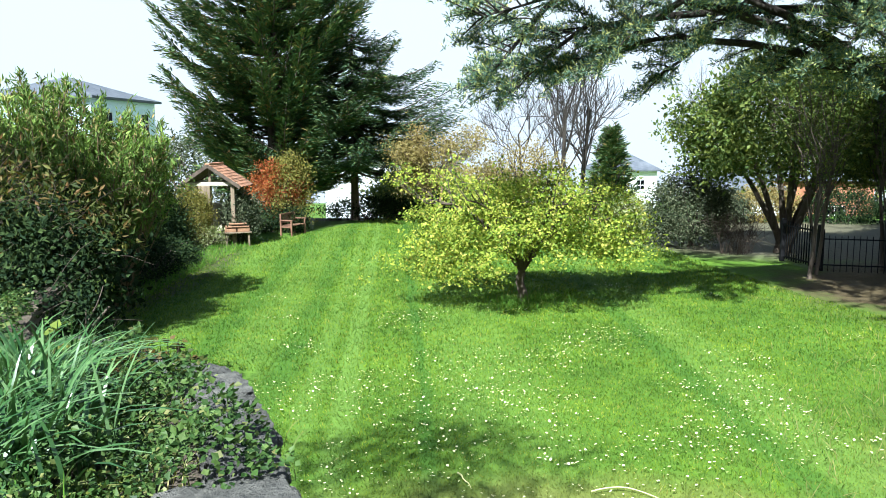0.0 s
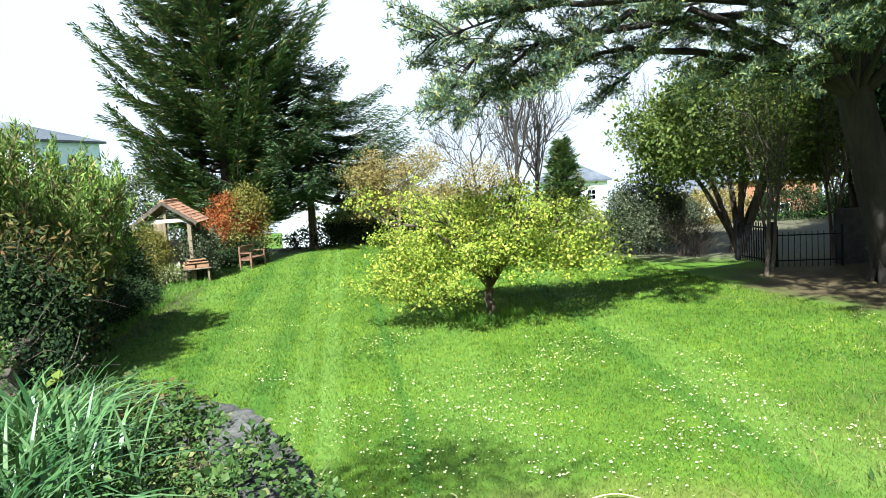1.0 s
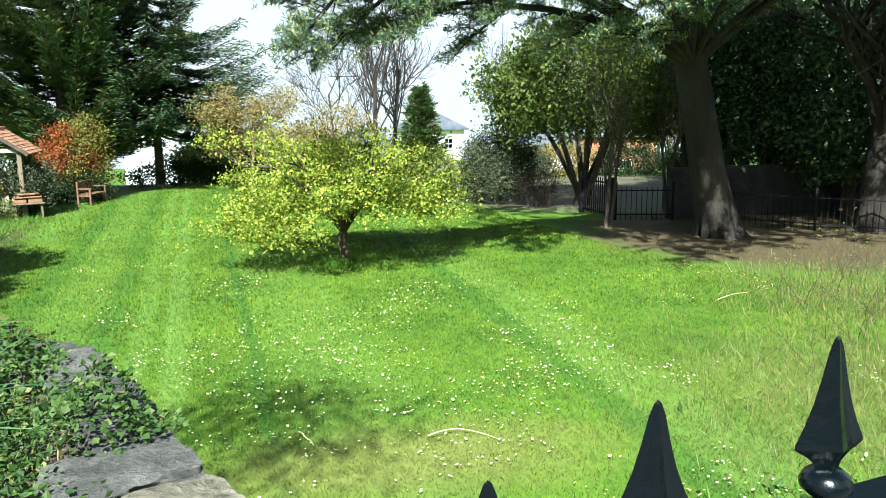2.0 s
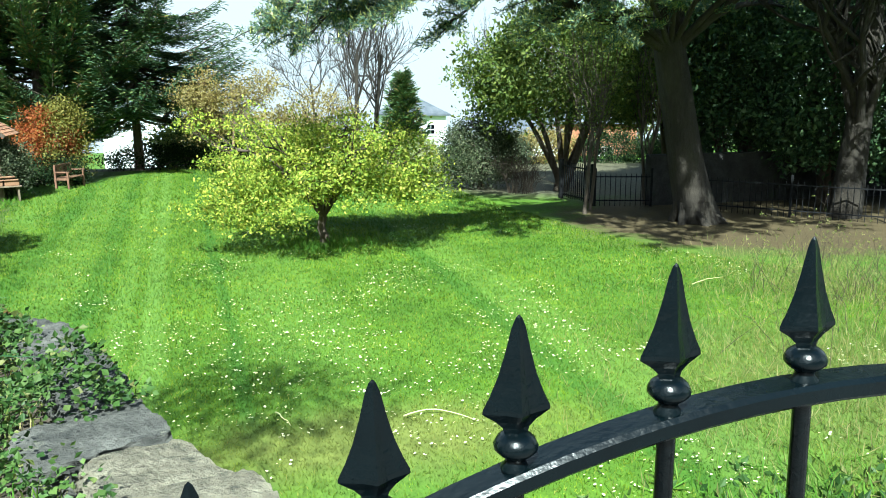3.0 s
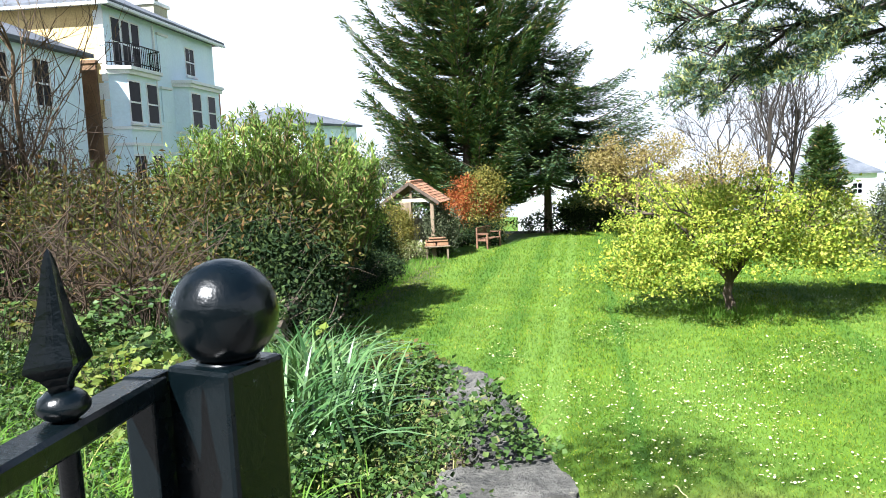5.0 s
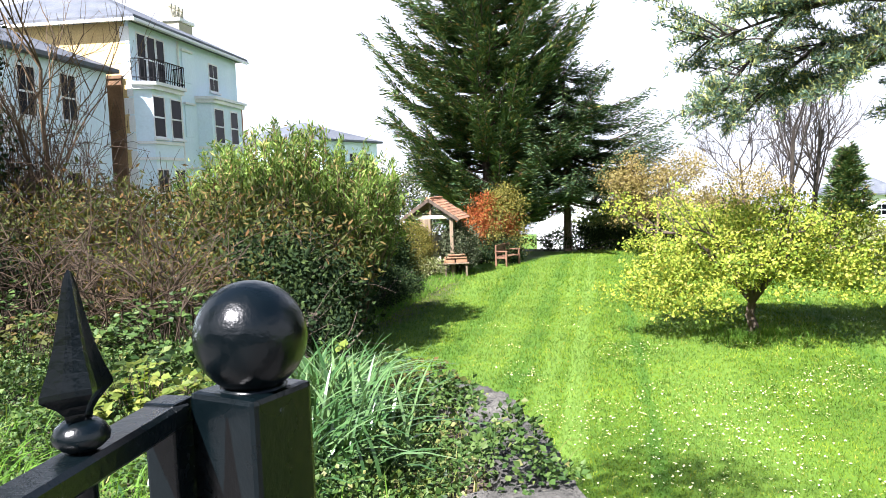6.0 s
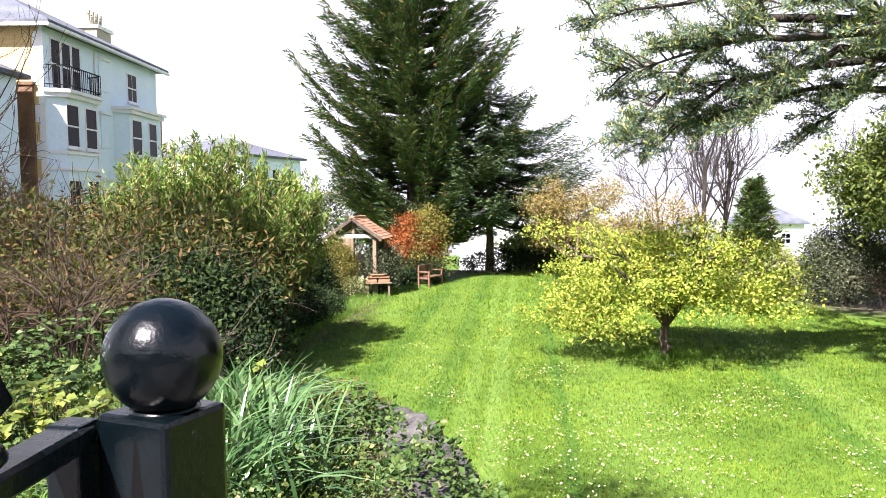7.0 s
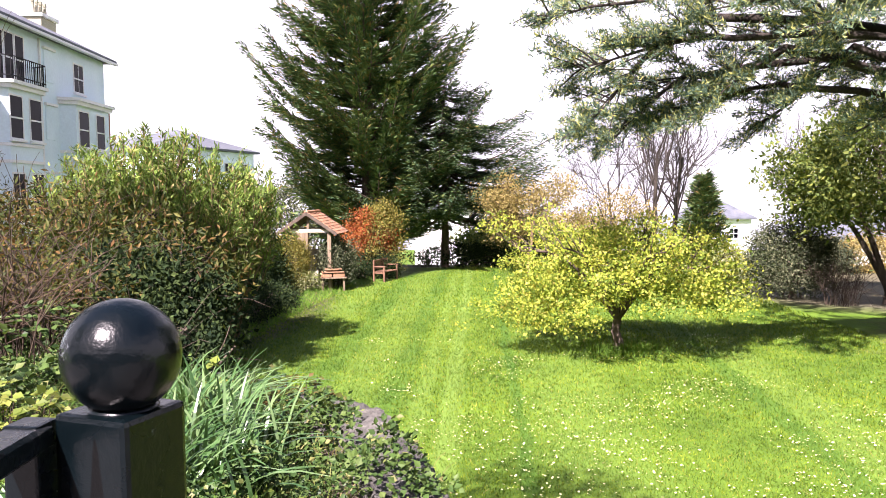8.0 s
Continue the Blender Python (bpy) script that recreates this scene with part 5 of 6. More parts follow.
def gate():
    g = thing("iron_gate", "black painted iron gate with arched rail and spear heads", "gate")
    arch = lambda x: 3.488 - 0.455 * (x - 0.50) ** 2
    xs = np.linspace(-0.40, 1.40, 40)
    V, F = sweep_bar([(x, 0.747, arch(x) - 0.019) for x in xs], 0.019, 0.010, (0, 1, 0))
    mesh_object("arched_rail", V, F, M["black_paint"], g)
    V, F = sweep_bar([(x, 0.747, 2.40) for x in xs], 0.019, 0.012, (0, 1, 0))
    mesh_object("bottom_rail", V, F, M["black_paint"], g)
    for x in (-0.41, 1.41):
        part("stile", box((x - 0.016, 0.728, 2.20), (x + 0.016, 0.766, arch(x) + 0.004), 0.003), M["black_paint"], g)
    railing(g, [(x, 0.747, arch(x)) for x in (-0.245, -0.104, 0.039, 0.161, 0.305, 0.446, 0.60, 0.745, 0.885, 1.02, 1.15, 1.28)], 0, 1.10)
    return g


def post(at, rz):
    p = thing("gate_post", "square black iron gate post with a ball finial", "gate post", at=at, rz=rz)
    s = 0.0415
    part("shaft", box((-s, -s, 0), (s, s, 3.55 - at[2]), 0.006), M["black_paint"], p)
    V, F = lathe([(0.0, -0.0545)] + [(0.0545 * math.cos(a), 0.0545 * math.sin(a)) for a in np.linspace(-math.pi / 2 + 0.12, math.pi / 2 - 0.05, 22)] + [(0.0, 0.0545)], 40)
    mesh_object("ball", V + (0.003, 0.0, 3.5990 - at[2]), F, M["black_paint"], p, "glossy black ball finial", True)
    V, F = lathe([(0.033, 0), (0.032, 0.003), (0.026, 0.005), (0.0, 0.005)], 24)
    mesh_object("collar", V + (0.003, 0.0, 3.549 - at[2]), F, M["black_paint"], p, "", True)
    return p


def side_panel():
    f = thing("iron_fence", "black painted iron fence panel with spear heads", "fence")
    ya, yb = 0.90, -1.2
    xa = lambda y: -0.591 + (0.895 - y) * 0.115
    V, F = sweep_bar([(xa(y), y, 3.530) for y in (ya, yb)], 0.019, 0.012, (1, 0, 0))
    mesh_object("top_rail", V, F, M["black_paint"], f)
    V, F = sweep_bar([(xa(y), y, 2.40) for y in (ya, yb)], 0.019, 0.012, (1, 0, 0))
    mesh_object("bottom_rail", V, F, M["black_paint"], f)
    for y in (0.895, -1.19):
        part("stile", box((xa(y) - 0.017, y - 0.017, 2.14), (xa(y) + 0.017, y + 0.017, 3.544), 0.003), M["black_paint"], f)
    railing(f, [(xa(y), y, 3.542) for y in np.arange(0.760, -1.1, -0.147)], 83, 1.15, 1.13)


gate()
post((-0.523, 0.932, 2.14), -14)
side_panel()


# ---- garden shelter, bench, planter, far gate ----
def shelter():
    s = thing("garden_shelter", "small open timber shelter with a clay tile roof", "shelter", at=(-8.7, 30.0, 0), rz=1)
    w, d, ez, az = 0.95, 0.85, 2.22, 3.0
    for x in (-w + 0.12, w - 0.12):
        for y in (-d + 0.15, d - 0.15):
            part("post", box((x - 0.07, y - 0.07, -0.05), (x + 0.07, y + 0.07, ez), 0.01), M["old_wood"], s)
    for y in (-d + 0.15, d - 0.15):
        part("tie_beam", box((-w - 0.05, y - 0.06, ez), (w + 0.05, y + 0.06, ez + 0.13), 0.01), M["pale_plaster"], s, "whitened tie beam")
    for x in (-w + 0.12, w - 0.12):
        part("wall_plate", box((x - 0.05, -d, ez + 0.13), (x + 0.05, d, ez + 0.21), 0.01), M["old_wood"], s)
    part("low_wall", box((-w + 0.05, d - 0.3, -0.05), (w - 0.05, d - 0.12, 1.5), 0.03), M["pale_plaster"], s)
    part("pillar", box((-0.42, -d + 0.05, -0.05), (0.02, -d + 0.3, ez), 0.03), M["old_wood"], s, "weathered boarded pillar")
    part("king_post", box((-0.045, -d + 0.11, ez + 0.13), (0.045, -d + 0.19, az - 0.1), 0.008), M["old_wood"], s)
    rise, run = az - ez + 0.02, w + 0.22
    ang, ln = math.atan2(rise, run), math.hypot(rise, run)
    for sg in (-1, 1):
        tilt = pose(0, 0, az, 0, sg * math.degrees(ang), 0)
        for y in (-d - 0.12, d + 0.08):
            b = part("barge_board", box((0 if sg > 0 else -ln - 0.03, y, -0.10), (ln + 0.03 if sg > 0 else 0, y + 0.05, 0.02), 0.006), M["bark"], s)
            b.matrix_local = tilt
        b = part("roof_board", box((0 if sg > 0 else -ln, -d - 0.07, -0.05), (ln if sg > 0 else 0, d + 0.08, -0.02)), M["old_wood"], s)
        b.matrix_local = tilt
    part("ridge", box((-0.09, -d - 0.12, az - 0.03), (0.09, d + 0.13, az + 0.05), 0.03), M["clay_tile"], s, "clay ridge tiles")
    # plain tiles, row over row
    tile = None
    for sg in (-1, 1):
        for r in range(9):
            for c in range(11):
                if tile is None:
                    o = part("tile", box((-0.075, -0.082, -0.008), (0.075, 0.082, 0.010), 0.004), M["clay_tile"], s)
                    tile = o.data
                else:
                    o = new("tile", tile)
                    o.parent = s
                u = 0.08 + r * (ln - 0.10) / 8
                y = -d - 0.02 + (c + (0.5 if r % 2 else 0)) * 0.168
                if y > d + 0.1:
                    y = d + 0.1
                o.matrix_local = pose(0, 0, az, 0, sg * math.degrees(ang), 0) @ pose(sg * u, y, 0.012 + rng.normal(scale=0.004), rng.normal(scale=2), -sg * 5 + rng.normal(scale=2), rng.normal(scale=3))


def bench():
    b = thing("garden_bench", "reddish weathered wooden garden bench on the lawn edge", "bench", at=(-6.35, 32.7, 0.0), rz=74)
    L = 0.6
    for x in (-L, L):
        for y in (-0.24, 0.24):
            part("leg", box((x - 0.035, y - 0.035, -0.03), (x + 0.035, y + 0.035, 0.62 if y < 0 else 0.9), 0.006), M["bench_wood"], b)
        part("armrest", box((x - 0.045, -0.30, 0.62), (x + 0.045, 0.27, 0.665), 0.008), M["bench_wood"], b)
        part("side_rail", box((x - 0.025, -0.24, 0.34), (x + 0.025, 0.24, 0.40), 0.005), M["bench_wood"], b)
    for k in range(5):
        y = -0.26 + 0.115 * k
        part("seat_slat", box((-L, y, 0.405), (L, y + 0.09, 0.432), 0.005), M["bench_wood"], b)
    for z in (0.52, 0.84):
        part("back_rail", box((-L, 0.225, z), (L, 0.262, z + 0.07), 0.006), M["bench_wood"], b)
    for k in range(11):
        x = -L + 0.1 + k * (2 * L - 0.2) / 10
        part("back_slat", box((x - 0.022, 0.235, 0.59), (x + 0.022, 0.253, 0.84), 0.004), M["bench_wood"], b)


def planter():
    p = thing("plant_stand", "low wooden stand with terracotta trays and seedlings", "plant stand", at=(-7.75, 29.3, 0), rz=20)
    for x in (-0.4, 0.4):
        for y in (-0.2, 0.2):
            part("leg", box((x - 0.03, y - 0.03, -0.03), (x + 0.03, y + 0.03, 0.48), 0.005), M["old_wood"], p)
    part("top", box((-0.5, -0.3, 0.48), (0.5, 0.3, 0.52), 0.008), M["old_wood"], p)
    for k, (x, w) in enumerate(((-0.25, 0.2), (0.22, 0.22))):
        part("tray", box((x - w, -0.2, 0.52), (x + w, 0.2, 0.66 + 0.03 * k), 0.02), M["wicker"], p, "terracotta tray")
    part("upper_board", box((-0.42, -0.24, 0.70), (0.42, 0.24, 0.735), 0.008), M["wicker"], p)
    part("upper_board", box((-0.28, -0.2, 0.80), (0.34, 0.2, 0.835), 0.008), M["wicker"], p)
    part("support", box((-0.2, -0.1, 0.69), (0.2, 0.1, 0.80), 0.01), M["old_wood"], p)


def far_gate():
    f = thing("garden_gate", "black iron garden gate standing between posts", "gate", at=(10.55, 24.9, 0), rz=-82)
    for x in (0.0, 1.9):
        part("post", box((x - 0.06, -0.06, -0.1), (x + 0.06, 0.06, 1.35), 0.01), M["dark_iron"], f)
    for z in (0.15, 1.12):
        part("rail", box((0.0, -0.02, z), (1.9, 0.02, z + 0.05), 0.004), M["dark_iron"], f)
    me = None
    for k in range(14):
        if me is None:
            o = part("bar", box((-0.014, -0.014, 0.08), (0.014, 0.014, 1.28), 0.003), M["dark_iron"], f)
            me = o.data
        else:
            o = new("bar", me)
            o.parent = f
        o.location = (0.13 + k * 0.127, 0, 0.02 * math.sin(k))


def iron_fence(a, b, label, height=1.05, step=0.16):
    f = thing("iron_fence", label, "fence")
    a, b = Vector(a), Vector(b)
    n = int((b - a).length / step)
    ang = math.degrees(math.atan2(b.y - a.y, b.x - a.x))
    f.matrix_world = pose(*a, 0, 0, ang)
    L = (b - a).length
    for z in (0.18, height - 0.12):
        part("rail", box((0, -0.012, z), (L, 0.012, z + 0.035)), M["dark_iron"], f)
    me = None
    for k in range(n + 1):
        if me is None:
            o = part("bar", box((-0.009, -0.009, -0.05), (0.009, 0.009, height)), M["dark_iron"], f)
            me = o.data
        else:
            o = new("bar", me)
            o.parent = f
        o.location = (k * L / n, 0, 0)
    for x in np.arange(0, L + 0.1, L / max(1, round(L / 2.4))):
        part("post", box((x - 0.035, -0.035, -0.1), (x + 0.035, 0.035, height + 0.18), 0.008), M["dark_iron"], f)


shelter()
bench()
planter()
far_gate()
iron_fence((10.85, 22.9, 0), (12.55, 22.4, 0), "black iron fence beside the garden gate")
iron_fence((13.6, 21.3, 0), (17.2, 17.6, 0), "black iron fence in the shade of the pine")

# ---- retaining wall: coping and face stones ----


def rock(seed, size, cuts=2):
    bm = bmesh.new()
    bmesh.ops.create_cube(bm, size=1.0)
    bmesh.ops.subdivide_edges(bm, edges=bm.edges[:], cuts=cuts, use_grid_fill=True)
    for v in bm.verts:
        c = v.co * 2
        r = max(abs(c.x), abs(c.y), abs(c.z))
        round_ = c.normalized() * r
        c = c.lerp(round_, 0.30)
        n = noise.noise_vector(c * 1.3 + Vector((seed * 7.1, seed * 3.3, 1.7))) * 0.17 + noise.noise_vector(c * 3.1 + Vector((seed, 2, 9))) * 0.10 + noise.noise_vector(c * 8.0 + Vector((seed, 5, 1))) * (0.10 if cuts > 3 else 0) + noise.noise_vector(c * 17.0 + Vector((seed, 8, 3))) * (0.05 if cuts > 3 else 0)
        v.co = Vector(((c.x + n.x) * size[0] / 2, (c.y + n.y) * size[1] / 2, (c.z + n.z * 0.7) * size[2] / 2))
    return bm


def stone_wall():
    w = thing("stone_wall", "curved dry-stone garden wall with rough grey coping stones", "wall", kind="structure")
    line = [Vector(p) for p in WALL_LINE[:8]]
    pts, acc = [], 0.0
    for a, b in zip(line, line[1:]):
        n = max(2, int((b - a).length / 0.02))
        pts += [a.lerp(b, i / n) for i in range(n)]
    k, i, rs = 0, 0, random.Random(3)
    while i < len(pts) - 5:
        ln = rs.uniform(0.30, 0.52)
        j = i
        while j < len(pts) - 1 and (pts[j] - pts[i]).length < ln:
            j += 1
        mid, d = (pts[i] + pts[j]) / 2, pts[j] - pts[i]
        ang = math.degrees(math.atan2(d.y, d.x))
        wd, ht = rs.uniform(0.26, 0.36) + (0.10 if mid.y < 3.2 else 0), rs.uniform(0.17, 0.25)
        top = bed_height(mid.x, mid.y)
        pale = mid.y < 2.75
        inward = Vector((-d.y, d.x)).normalized() * (wd / 2 - 0.05)
        o = part("coping_stone", rock(k, (ln * 0.98, wd, ht), 13), M["pale_stone"] if pale else M["stone"], w, "pale buff coping stone" if pale else "")
        o.location = (mid.x + inward.x, mid.y + inward.y, top + 0.05 + rs.uniform(-0.02, 0.03))
        o.rotation_euler = (radians(rs.uniform(-4, 4)), radians(rs.uniform(-4, 4)), radians(ang + rs.uniform(-5, 5)))
        # face stones below
        z = top - 0.06
        c = 0
        while z > 0.0 and mid.y < 7.2:
            fh = rs.uniform(0.16, 0.26)
            for half in ((-0.25, 0.25) if ln > 0.42 else (0.0,)):
                fl = ln / (2 if half else 1)
                q = mid + d * half
                o = part("face_stone", rock(k * 31 + c, (fl * 0.97, 0.24, fh * 0.95)), M["stone"], w, "", True)
                o.location = (q.x + inward.x * 0.45 + rs.uniform(-0.015, 0.015), q.y + inward.y * 0.45, z - fh / 2)
                o.rotation_euler = (0, 0, radians(ang + rs.uniform(-4, 4)))
                c += 1
            z -= fh
        k += 1
        i = j


stone_wall()

# ---- planting on the raised bed ----


def inside_bed(n, y0, y1, x0, clear=0.2):
    P = np.stack([rng.uniform(x0, 0.0, n), rng.uniform(y0, y1, n)], 1)
    wx = np.interp(P[:, 1], [p[1] for p in WALL_LINE], [p[0] for p in WALL_LINE])
    P = P[P[:, 0] < wx - clear]
    return np.array([(x, y, bed_height(x, y)) for x, y in P])


def ivy():
    P = inside_bed(150000, 1.3, 7.5, -6.5, -0.07)
    wx = np.interp(P[:, 1], [p[1] for p in WALL_LINE], [p[0] for p in WALL_LINE])
    keep = np.array([noise.noise(Vector((p[0] * 2.2, p[1] * 2.2, 4))) for p in P]) > np.where(P[:, 0] > wx - 0.38, np.where(P[:, 1] < 3.0, 0.2, 0.0), -0.6) + np.where(P[:, 0] > wx - 0.12, 0.22, 0)
    P = P[keep]
    lump = np.array([max(0.0, noise.noise(Vector((p[0] * 3.5, p[1] * 3.5, 8)))) for p in P])
    P[:, 2] += rng.uniform(0.015, 0.11, len(P)) + lump * 0.26 + np.where(P[:, 0] > wx[keep] - 0.4, 0.10, 0)
    D = rng.normal(size=P.shape) * (1, 1, 0.45) + (0.1, -0.25, 0.1)
    L = rng.uniform(0.018, 0.046, len(P)) * np.interp(P[:, 1], [2.0, 4.0], [0.7, 1.0])
    g = Geo()
    k = len(P) // 2
    g.add(*kites(P[:k], D[:k], L[:k], L[:k] * 0.85, (0, -0.3, 1.0), 0.1))
    g.add(*kites(P[k:] + (0, 0, 0.02), D[k:] + (0, 0, 0.5), L[k:], L[k:] * 0.7))
    o = g.make("ground_ivy", M["ivy"], None, "green ground ivy and weeds covering the bed")
    tagged(o, category="ground cover", kind="stuff")


def strap_clump(name, label, centre, n, height, material, spread=0.25, width=0.014, lean=(0, 0)):
    """A clump of long strap leaves, upright and then arching over."""
    t = thing(name, label, "plant")
    g = Geo()
    for k in range(n):
        a = rng.uniform(0, 2 * math.pi)
        x, y = centre[0] + rng.normal(scale=spread), centre[1] + rng.normal(scale=spread)
        z = bed_height(x, y)
        h, out = height * rng.uniform(0.6, 1.15), rng.uniform(0.22, 0.95)
        s = np.linspace(0, 1, 7)
        dirn = unit(np.array([math.cos(a) + lean[0], math.sin(a) + lean[1]]))
        P = np.stack([x + dirn[0] * h * out * s ** 1.8, y + dirn[1] * h * out * s ** 1.8, z + h * (s - out * 0.55 * s ** 2.6)], 1)
        side = np.array([-dirn[1], dirn[0], 0]) * width * rng.uniform(0.7, 1.2) * 0.5
        wd = np.array([0.8, 1.0, 1.0, 0.95, 0.8, 0.55, 0.05])[:, None]
        V = np.concatenate([P - side * wd, P + side * wd + (0, 0, 0.002)])
        F = [(i, i + 1, i + 8, i + 7) for i in range(6)]
        if width > 0.01:
            mesh_object("leaf", V, F, M[material], t)
        else:
            g.add(V, F)
    if g.v:
        g.make("leaves", M[material], t)


ivy()
for x, y, n, h in ((-1.60, 3.45, 190, 0.54), (-1.80, 3.95, 210, 0.60), (-2.05, 4.5, 180, 0.60), (-1.48, 3.05, 140, 0.46), (-1.7, 2.75, 120, 0.40)):
    strap_clump("daffodil_clump", "clump of long blue-green daffodil leaves", (x, y), n, h, "daffodil", 0.15, 0.017, (0.35, -0.15))
for x, y, n, h in ((-1.45, 2.5, 260, 0.26), (-1.9, 2.2, 320, 0.30), (-2.6, 2.4, 300, 0.30), (-3.2, 3.0, 260, 0.28), (-1.0, 2.1, 120, 0.16), (-2.4, 2.9, 160, 0.24), (-1.0, 3.7, 50, 0.16), (-1.25, 4.3, 40, 0.18), (-1.05, 3.0, 55, 0.15), (-0.95, 3.35, 58, 0.17), (-0.85, 2.8, 50, 0.14), (-1.2, 3.9, 55, 0.18), (-0.75, 2.55, 45, 0.12), (-1.3, 2.6, 90, 0.16), (-2.9, 5.0, 140, 0.3), (-3.6, 4.4, 160, 0.3)):
    strap_clump("grass_tuft", "tuft of long fine grass in the bed", (x, y), n, h, "grass" if n > 60 else "dry_grass", 0.22, 0.006)


def leafy_plant(name, label, centre, n, radius, height, size, material):
    t = thing(name, label, "plant")
    lines, C = [], []
    for k in range(n):
        a, u = rng.uniform(0, 2 * math.pi), math.sqrt(rng.uniform(0, 1)) * radius
        x, y = centre[0] + u * math.cos(a), centre[1] + u * math.sin(a)
        z = bed_height(x, y)
        top = np.array([x, y, z + height * rng.uniform(0.4, 1.1) * (1 - 0.5 * (u / radius) ** 2)])
        lines.append((curve_pts((centre[0] + (x - centre[0]) * 0.6, centre[1] + (y - centre[1]) * 0.6, z - 0.03), top, 4, 0.02, 0.01), np.linspace(0.004, 0.002, 4)))
        C.append(top)
    wood("stem", lines, M["twig"], t, 4)
    C = np.repeat(np.array(C), 4, 0)
    D = rng.normal(size=C.shape) * (1, 1, 0.3)
    L = size * rng.uniform(0.6, 1.2, len(C))
    g = Geo()
    g.add(*kites(C, D, L, L * 0.8, (0, -0.4, 1), 0.12))
    g.make("leaves", M[material], t)


leafy_plant("lime_leaved_plant", "low plant with broad lime-yellow leaves", (-3.1, 4.2), 150, 0.45, 0.34, 0.065, "lime_leaf")
leafy_plant("lime_leaved_plant", "low plant with broad lime-yellow leaves", (-2.4, 3.5), 150, 0.42, 0.30, 0.058, "lime_leaf")
leafy_plant("leafy_weed", "green leafy weeds along the wall top", (-1.3, 3.7), 60, 0.2, 0.13, 0.045, "ivy")
leafy_plant("leafy_weed", "green leafy weeds along the wall top", (-1.55, 4.35), 60, 0.2, 0.15, 0.05, "ivy")
leafy_plant("leafy_weed", "green leafy weeds along the wall top", (-1.15, 3.15), 45, 0.16, 0.10, 0.04, "lime_leaf")
leafy_plant("bramble", "reddish bramble sprig among the ivy", (-1.75, 4.85), 50, 0.22, 0.24, 0.055, "brown_shrub")
leafy_plant("leafy_weed", "green leafy weeds in the bed", (-3.6, 5.6), 110, 0.7, 0.32, 0.09, "ivy")
leafy_plant("leafy_weed", "green leafy weeds in the bed", (-2.5, 5.3), 90, 0.5, 0.25, 0.08, "ivy")
leafy_plant("bramble", "dark reddish bramble sprig over the wall", (-1.62, 5.15), 46, 0.26, 0.30, 0.06, "brown_shrub")
leafy_plant("bramble", "dark bramble sprig at the end of the wall", (-2.0, 5.45), 40, 0.3, 0.26, 0.06, "ivy")
leafy_plant("leafy_weed", "tall green weeds at the back of the bed", (-4.6, 6.6), 160, 0.8, 0.55, 0.075, "ivy")
leafy_plant("leafy_weed", "tall green weeds at the back of the bed", (-6.4, 6.6), 170, 1.0, 0.6, 0.08, "ivy")
leafy_plant("bramble", "arching bramble at the back of the bed", (-5.4, 5.6), 120, 0.7, 0.5, 0.07, "brown_shrub")
twig_tangle("bare_bush", "low bare tan stems at the back of the bed", (-5.2, 6.8), (1.4, 0.6, 0.8), 45, 2.15, 0.6, "russet")
twig_tangle("bare_bush", "low bare brown stems at the back of the bed", (-7.2, 7.0), (1.4, 0.6, 1.1), 50, 2.15, 0.6, "russet")
leafy_plant("wall_daffodil", "faded pale daffodil flower head above its leaves", (-2.0, 4.55), 3, 0.03, 0.62, 0.07, "lime_leaf")

# ---- lawn: blades, daisies, straw, dry edge ----


def lawn_points(n, x0, x1, y0, y1):
    P = np.stack([rng.uniform(x0, x1, n), rng.uniform(y0, y1, n)], 1)
    wx = np.interp(P[:, 1], [p[1] for p in WALL_LINE], [p[0] for p in WALL_LINE])
    left = np.interp(P[:, 1], [0, 12, 15.5, 18, 31, 33, 38], [-6, -6.0, -6.2, -7.5, -7.6, -6, -4])
    right = np.interp(P[:, 1], [0, 8, 13, 16, 19.8, 24, 30], [12, 12, 11.6, 9.6, 8.7, 8.0, 7.6])
    P = P[(P[:, 0] > np.maximum(wx + 0.06, left)) & (P[:, 0] < right)]
    return P


def blades(name, label, P, size, width, material, lean=0.5):
    Z = np.array([0.03 * noise.noise(Vector((x * 0.25, y * 0.25, 0))) for x, y in P]) - 0.006
    D = rng.normal(size=(len(P), 3)) * lean + (0, 0.12, 0.75)
    L = size * rng.uniform(0.5, 1.25, len(P))
    g = Geo()
    g.add(*kites(np.column_stack([P, Z]), D, L, width))
    return tagged(g.make(name, M[material], None, label), category="grass", kind="stuff")


blades("lawn_grass", "short mown green grass of the lawn", lawn_points(170000, -3, 12, 4.5, 13), 0.055, 0.010, "mown_grass", 0.6)
blades("lawn_grass", "short mown green grass of the lawn", lawn_points(130000, -8, 12, 13, 24), 0.075, 0.016, "mown_grass", 0.6)
blades("lawn_grass", "short mown green grass of the lawn", lawn_points(50000, -8, 10, 24, 40), 0.10, 0.026, "mown_grass", 0.6)
edge = rng.normal(size=(8500, 2)) * (1.6, 1.9) + (7.6, 7.7)
edge = edge[(edge[:, 1] > 2.2) & (edge[:, 0] > 2.2)]
blades("dry_grass", "straw-coloured dry grass on the bank", edge, 0.26, 0.008, "dry_grass", 0.45)
edge = rng.normal(size=(7000, 2)) * (1.5, 1.6) + (11.2, 12.4)
blades("dry_grass", "straw-coloured dry grass beside the needle litter", edge, 0.24, 0.010, "dry_grass", 0.5)
edge = rng.normal(size=(6000, 2)) * (1.6, 0.9) + (4.6, 4.1)
edge = edge[edge[:, 1] > 2.0]
blades("rank_grass", "rank green grass and weeds below the gate", edge, 0.30, 0.016, "grass", 0.6)
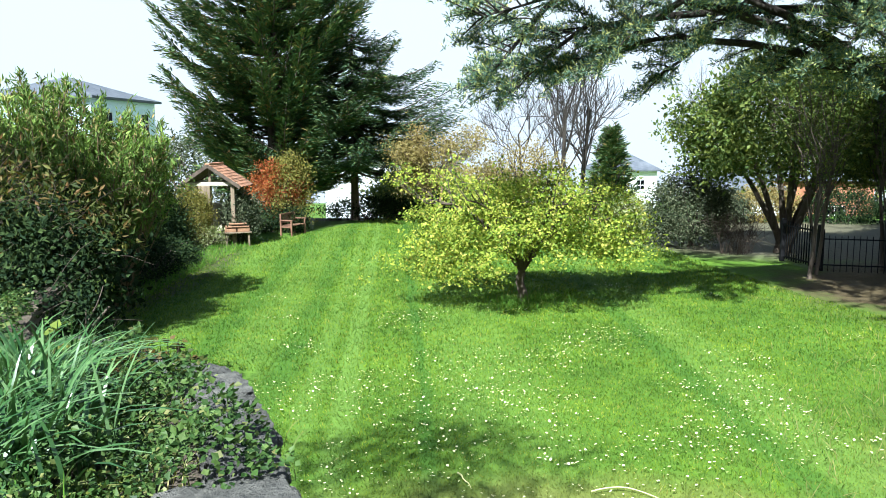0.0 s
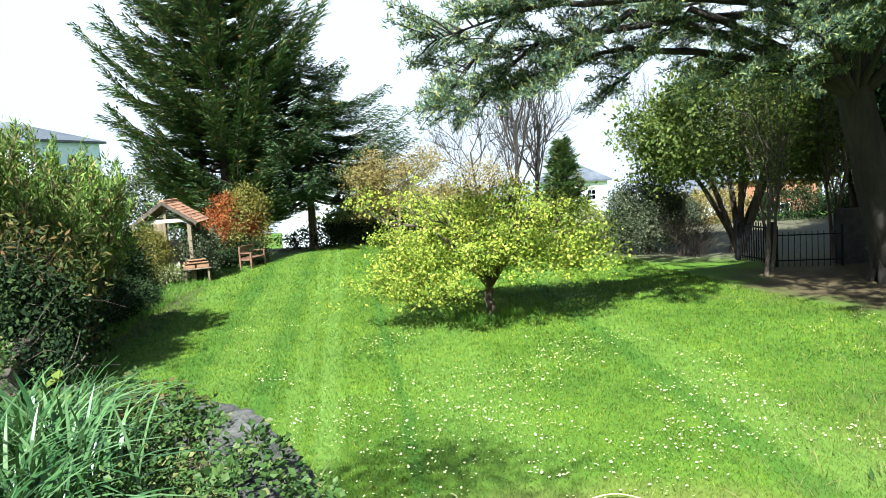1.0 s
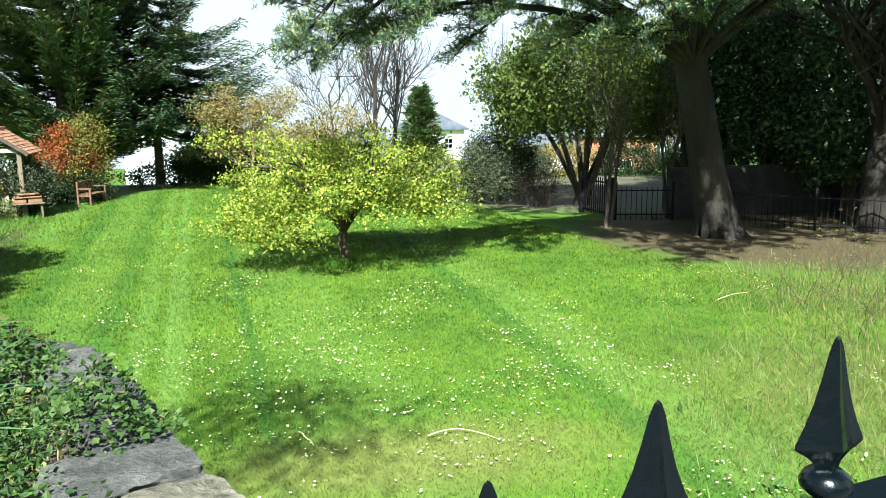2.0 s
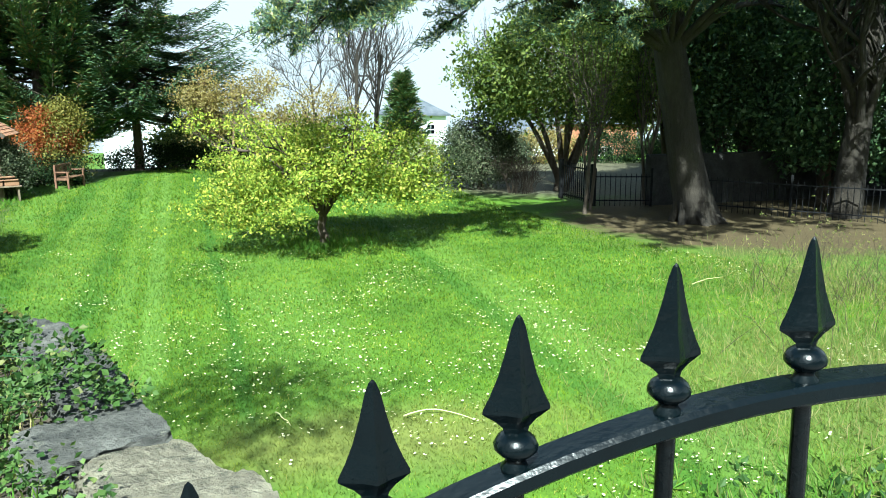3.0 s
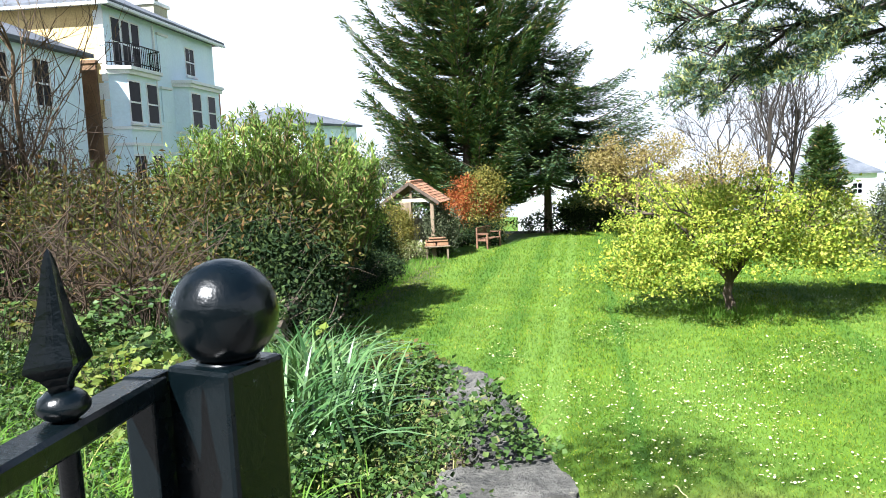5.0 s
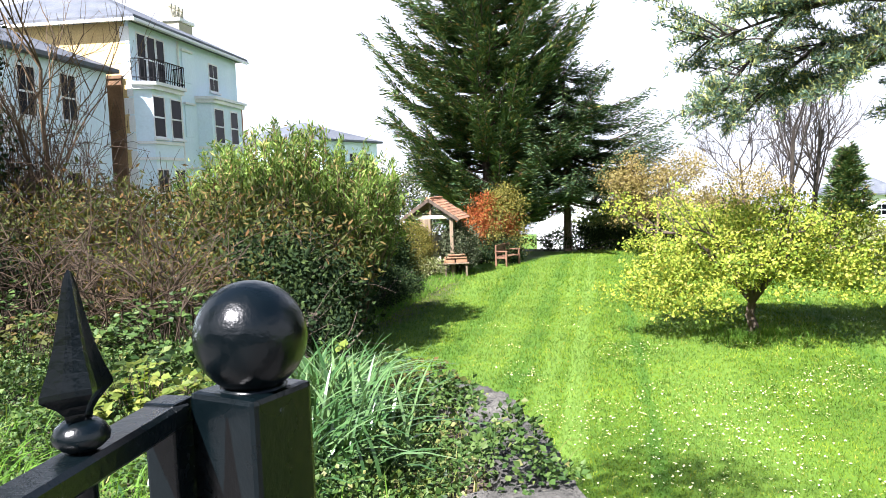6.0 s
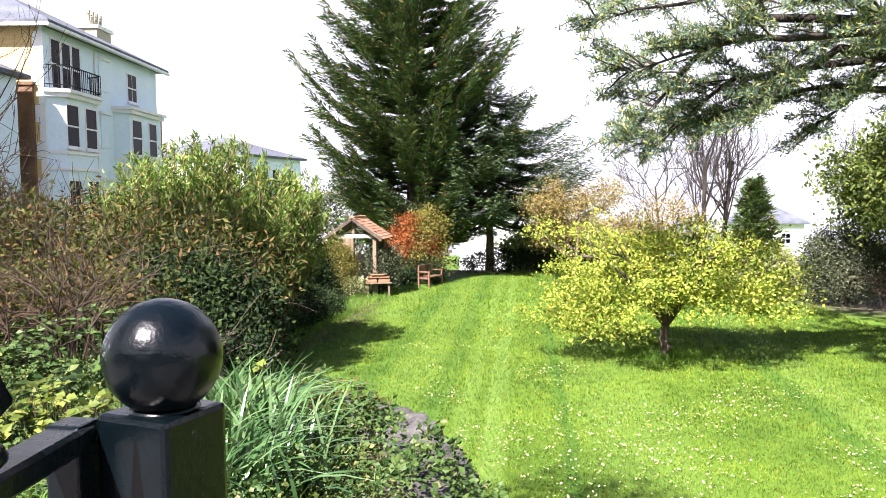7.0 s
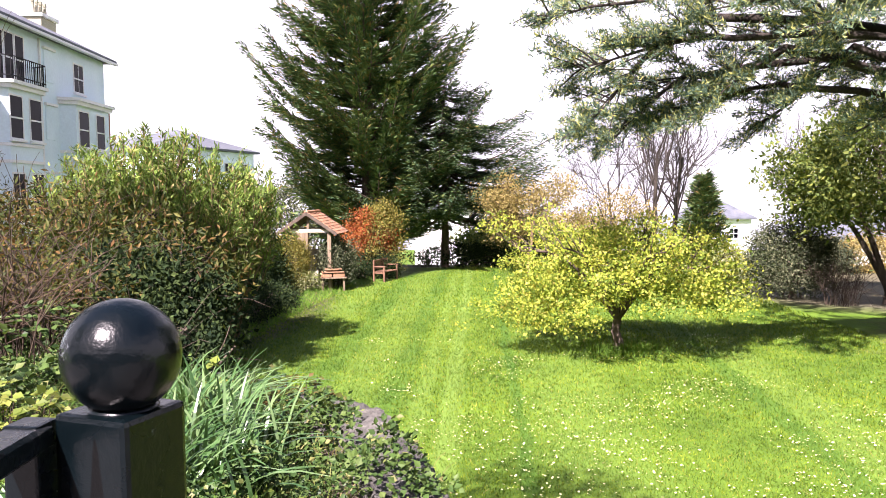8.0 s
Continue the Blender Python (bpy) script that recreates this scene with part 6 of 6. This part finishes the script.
weeds = rng.normal(size=(5200, 2)) * (1.5, 0.8) + (4.6, 4.3)
weeds = weeds[weeds[:, 1] > 2.0]
blades("bank_weeds", "broad green weeds on the bank below the gate", weeds, 0.16, 0.07, "ivy", 0.9)
side = np.stack([rng.uniform(-8.6, -7.3, 5000), rng.uniform(14, 31, 5000)], 1)
blades("rank_grass", "longer grass at the lawn edge", side, 0.22, 0.02, "grass", 0.5)
foot = rng.normal(size=(1200, 2)) * (0.55, 0.45) + (1.9, 18.7)
blades("rank_grass", "longer grass round the foot of the tree", foot, 0.24, 0.012, "grass", 0.45)


def daisies():
    P = lawn_points(17000, -4.5, 10, 5.5, 21)
    f = np.array([noise.noise(Vector((x * 0.55, y * 0.55, 2))) + 0.6 * noise.noise(Vector((x * 2.1, y * 2.1, 5))) for x, y in P])
    near = np.exp(-((P[:, 0] - 0.8) / 4.2) ** 2 - ((P[:, 1] - 11.5) / 4.5) ** 2)
    P = P[f + 0.75 * near > 0.42]
    V, F, VE, FE = [], [], [], []
    for i, (x, y) in enumerate(P):
        r, z = rng.uniform(0.009, 0.0175), rng.uniform(0.035, 0.06)
        tx, ty = rng.normal(scale=0.3), rng.normal(scale=0.3) - 0.25
        ring = [(x + r * math.cos(a), y + r * math.sin(a), z + tx * r * math.cos(a) + ty * r * math.sin(a)) for a in np.arange(8) * math.pi / 4]
        b = len(V)
        V += ring
        F += [(b, b + 1, b + 2, b + 3), (b, b + 3, b + 4, b + 7), (b + 4, b + 5, b + 6, b + 7)]
        e = len(VE)
        VE += [(x + 0.35 * (p[0] - x), y + 0.35 * (p[1] - y), z + 0.35 * (p[2] - z) + 0.003) for p in ring[::2]]
        FE += [(e, e + 1, e + 2, e + 3)]
    d = thing("daisies", "scattered white daisies in the lawn", "flowers", kind="stuff")
    mesh_object("petals", V, F, M["petal"], d)
    mesh_object("eyes", VE, FE, M["daisy_eye"], d)


daisies()


def seed_stems(centre, n, height):
    t = thing("dry_stems", "dead branching stems with pale seed heads", "plant")
    lines, C = [], []
    for k in range(n):
        a = np.array([centre[0] + rng.normal(scale=0.5), centre[1] + rng.normal(scale=0.4), -0.03])
        b = a + (rng.normal(scale=0.35), rng.normal(scale=0.2), height * rng.uniform(0.6, 1.1))
        Q = curve_pts(a, b, 6, 0.05, 0.03)
        lines.append((Q, np.linspace(0.005, 0.002, 6)))
        for m in range(3):
            i = int(rng.integers(3, 6))
            e = Q[i] + unit(rng.normal(size=3) + (0, 0, 0.7)) * rng.uniform(0.15, 0.35)
            lines.append((curve_pts(Q[i], e, 3, 0.02, 0.01), np.linspace(0.0025, 0.0012, 3)))
            C.append(e)
    wood("stem", lines, M["twig"], t, 4)
    g = Geo()
    g.add(*clump_cloud(np.array(C), 6, 0.012, 0.03, 0.7))
    tagged(g.make("seed_head", M["dry_grass"], t), kind="stuff")


seed_stems((9.6, 12.2), 12, 1.0)
seed_stems((10.8, 12.9), 10, 1.1)
seed_stems((7.6, 8.6), 9, 0.8)
seed_stems((11.9, 13.7), 16, 1.0)
seed_stems((10.4, 11.2), 16, 1.0)
seed_stems((11.6, 12.0), 16, 0.9)
seed_stems((9.0, 9.8), 12, 0.9)


def stalk(a, b, bow):
    t = thing("straw_stalk", "long dry straw stalk lying on the lawn", "straw")
    P = curve_pts((*a, 0.05), (*b, 0.05), 9, 0.02, 0.01)
    P[:, 1] += bow * np.sin(np.linspace(0, math.pi, 9))
    wood("stem", [(P, np.linspace(0.010, 0.004, 9))], M["straw"], t, 5)


stalk((1.62, 8.42), (2.45, 8.22), 0.16)
stalk((8.2, 13.0), (9.1, 13.3), 0.05)
stalk((0.2, 8.9), (0.32, 8.5), 0.02)
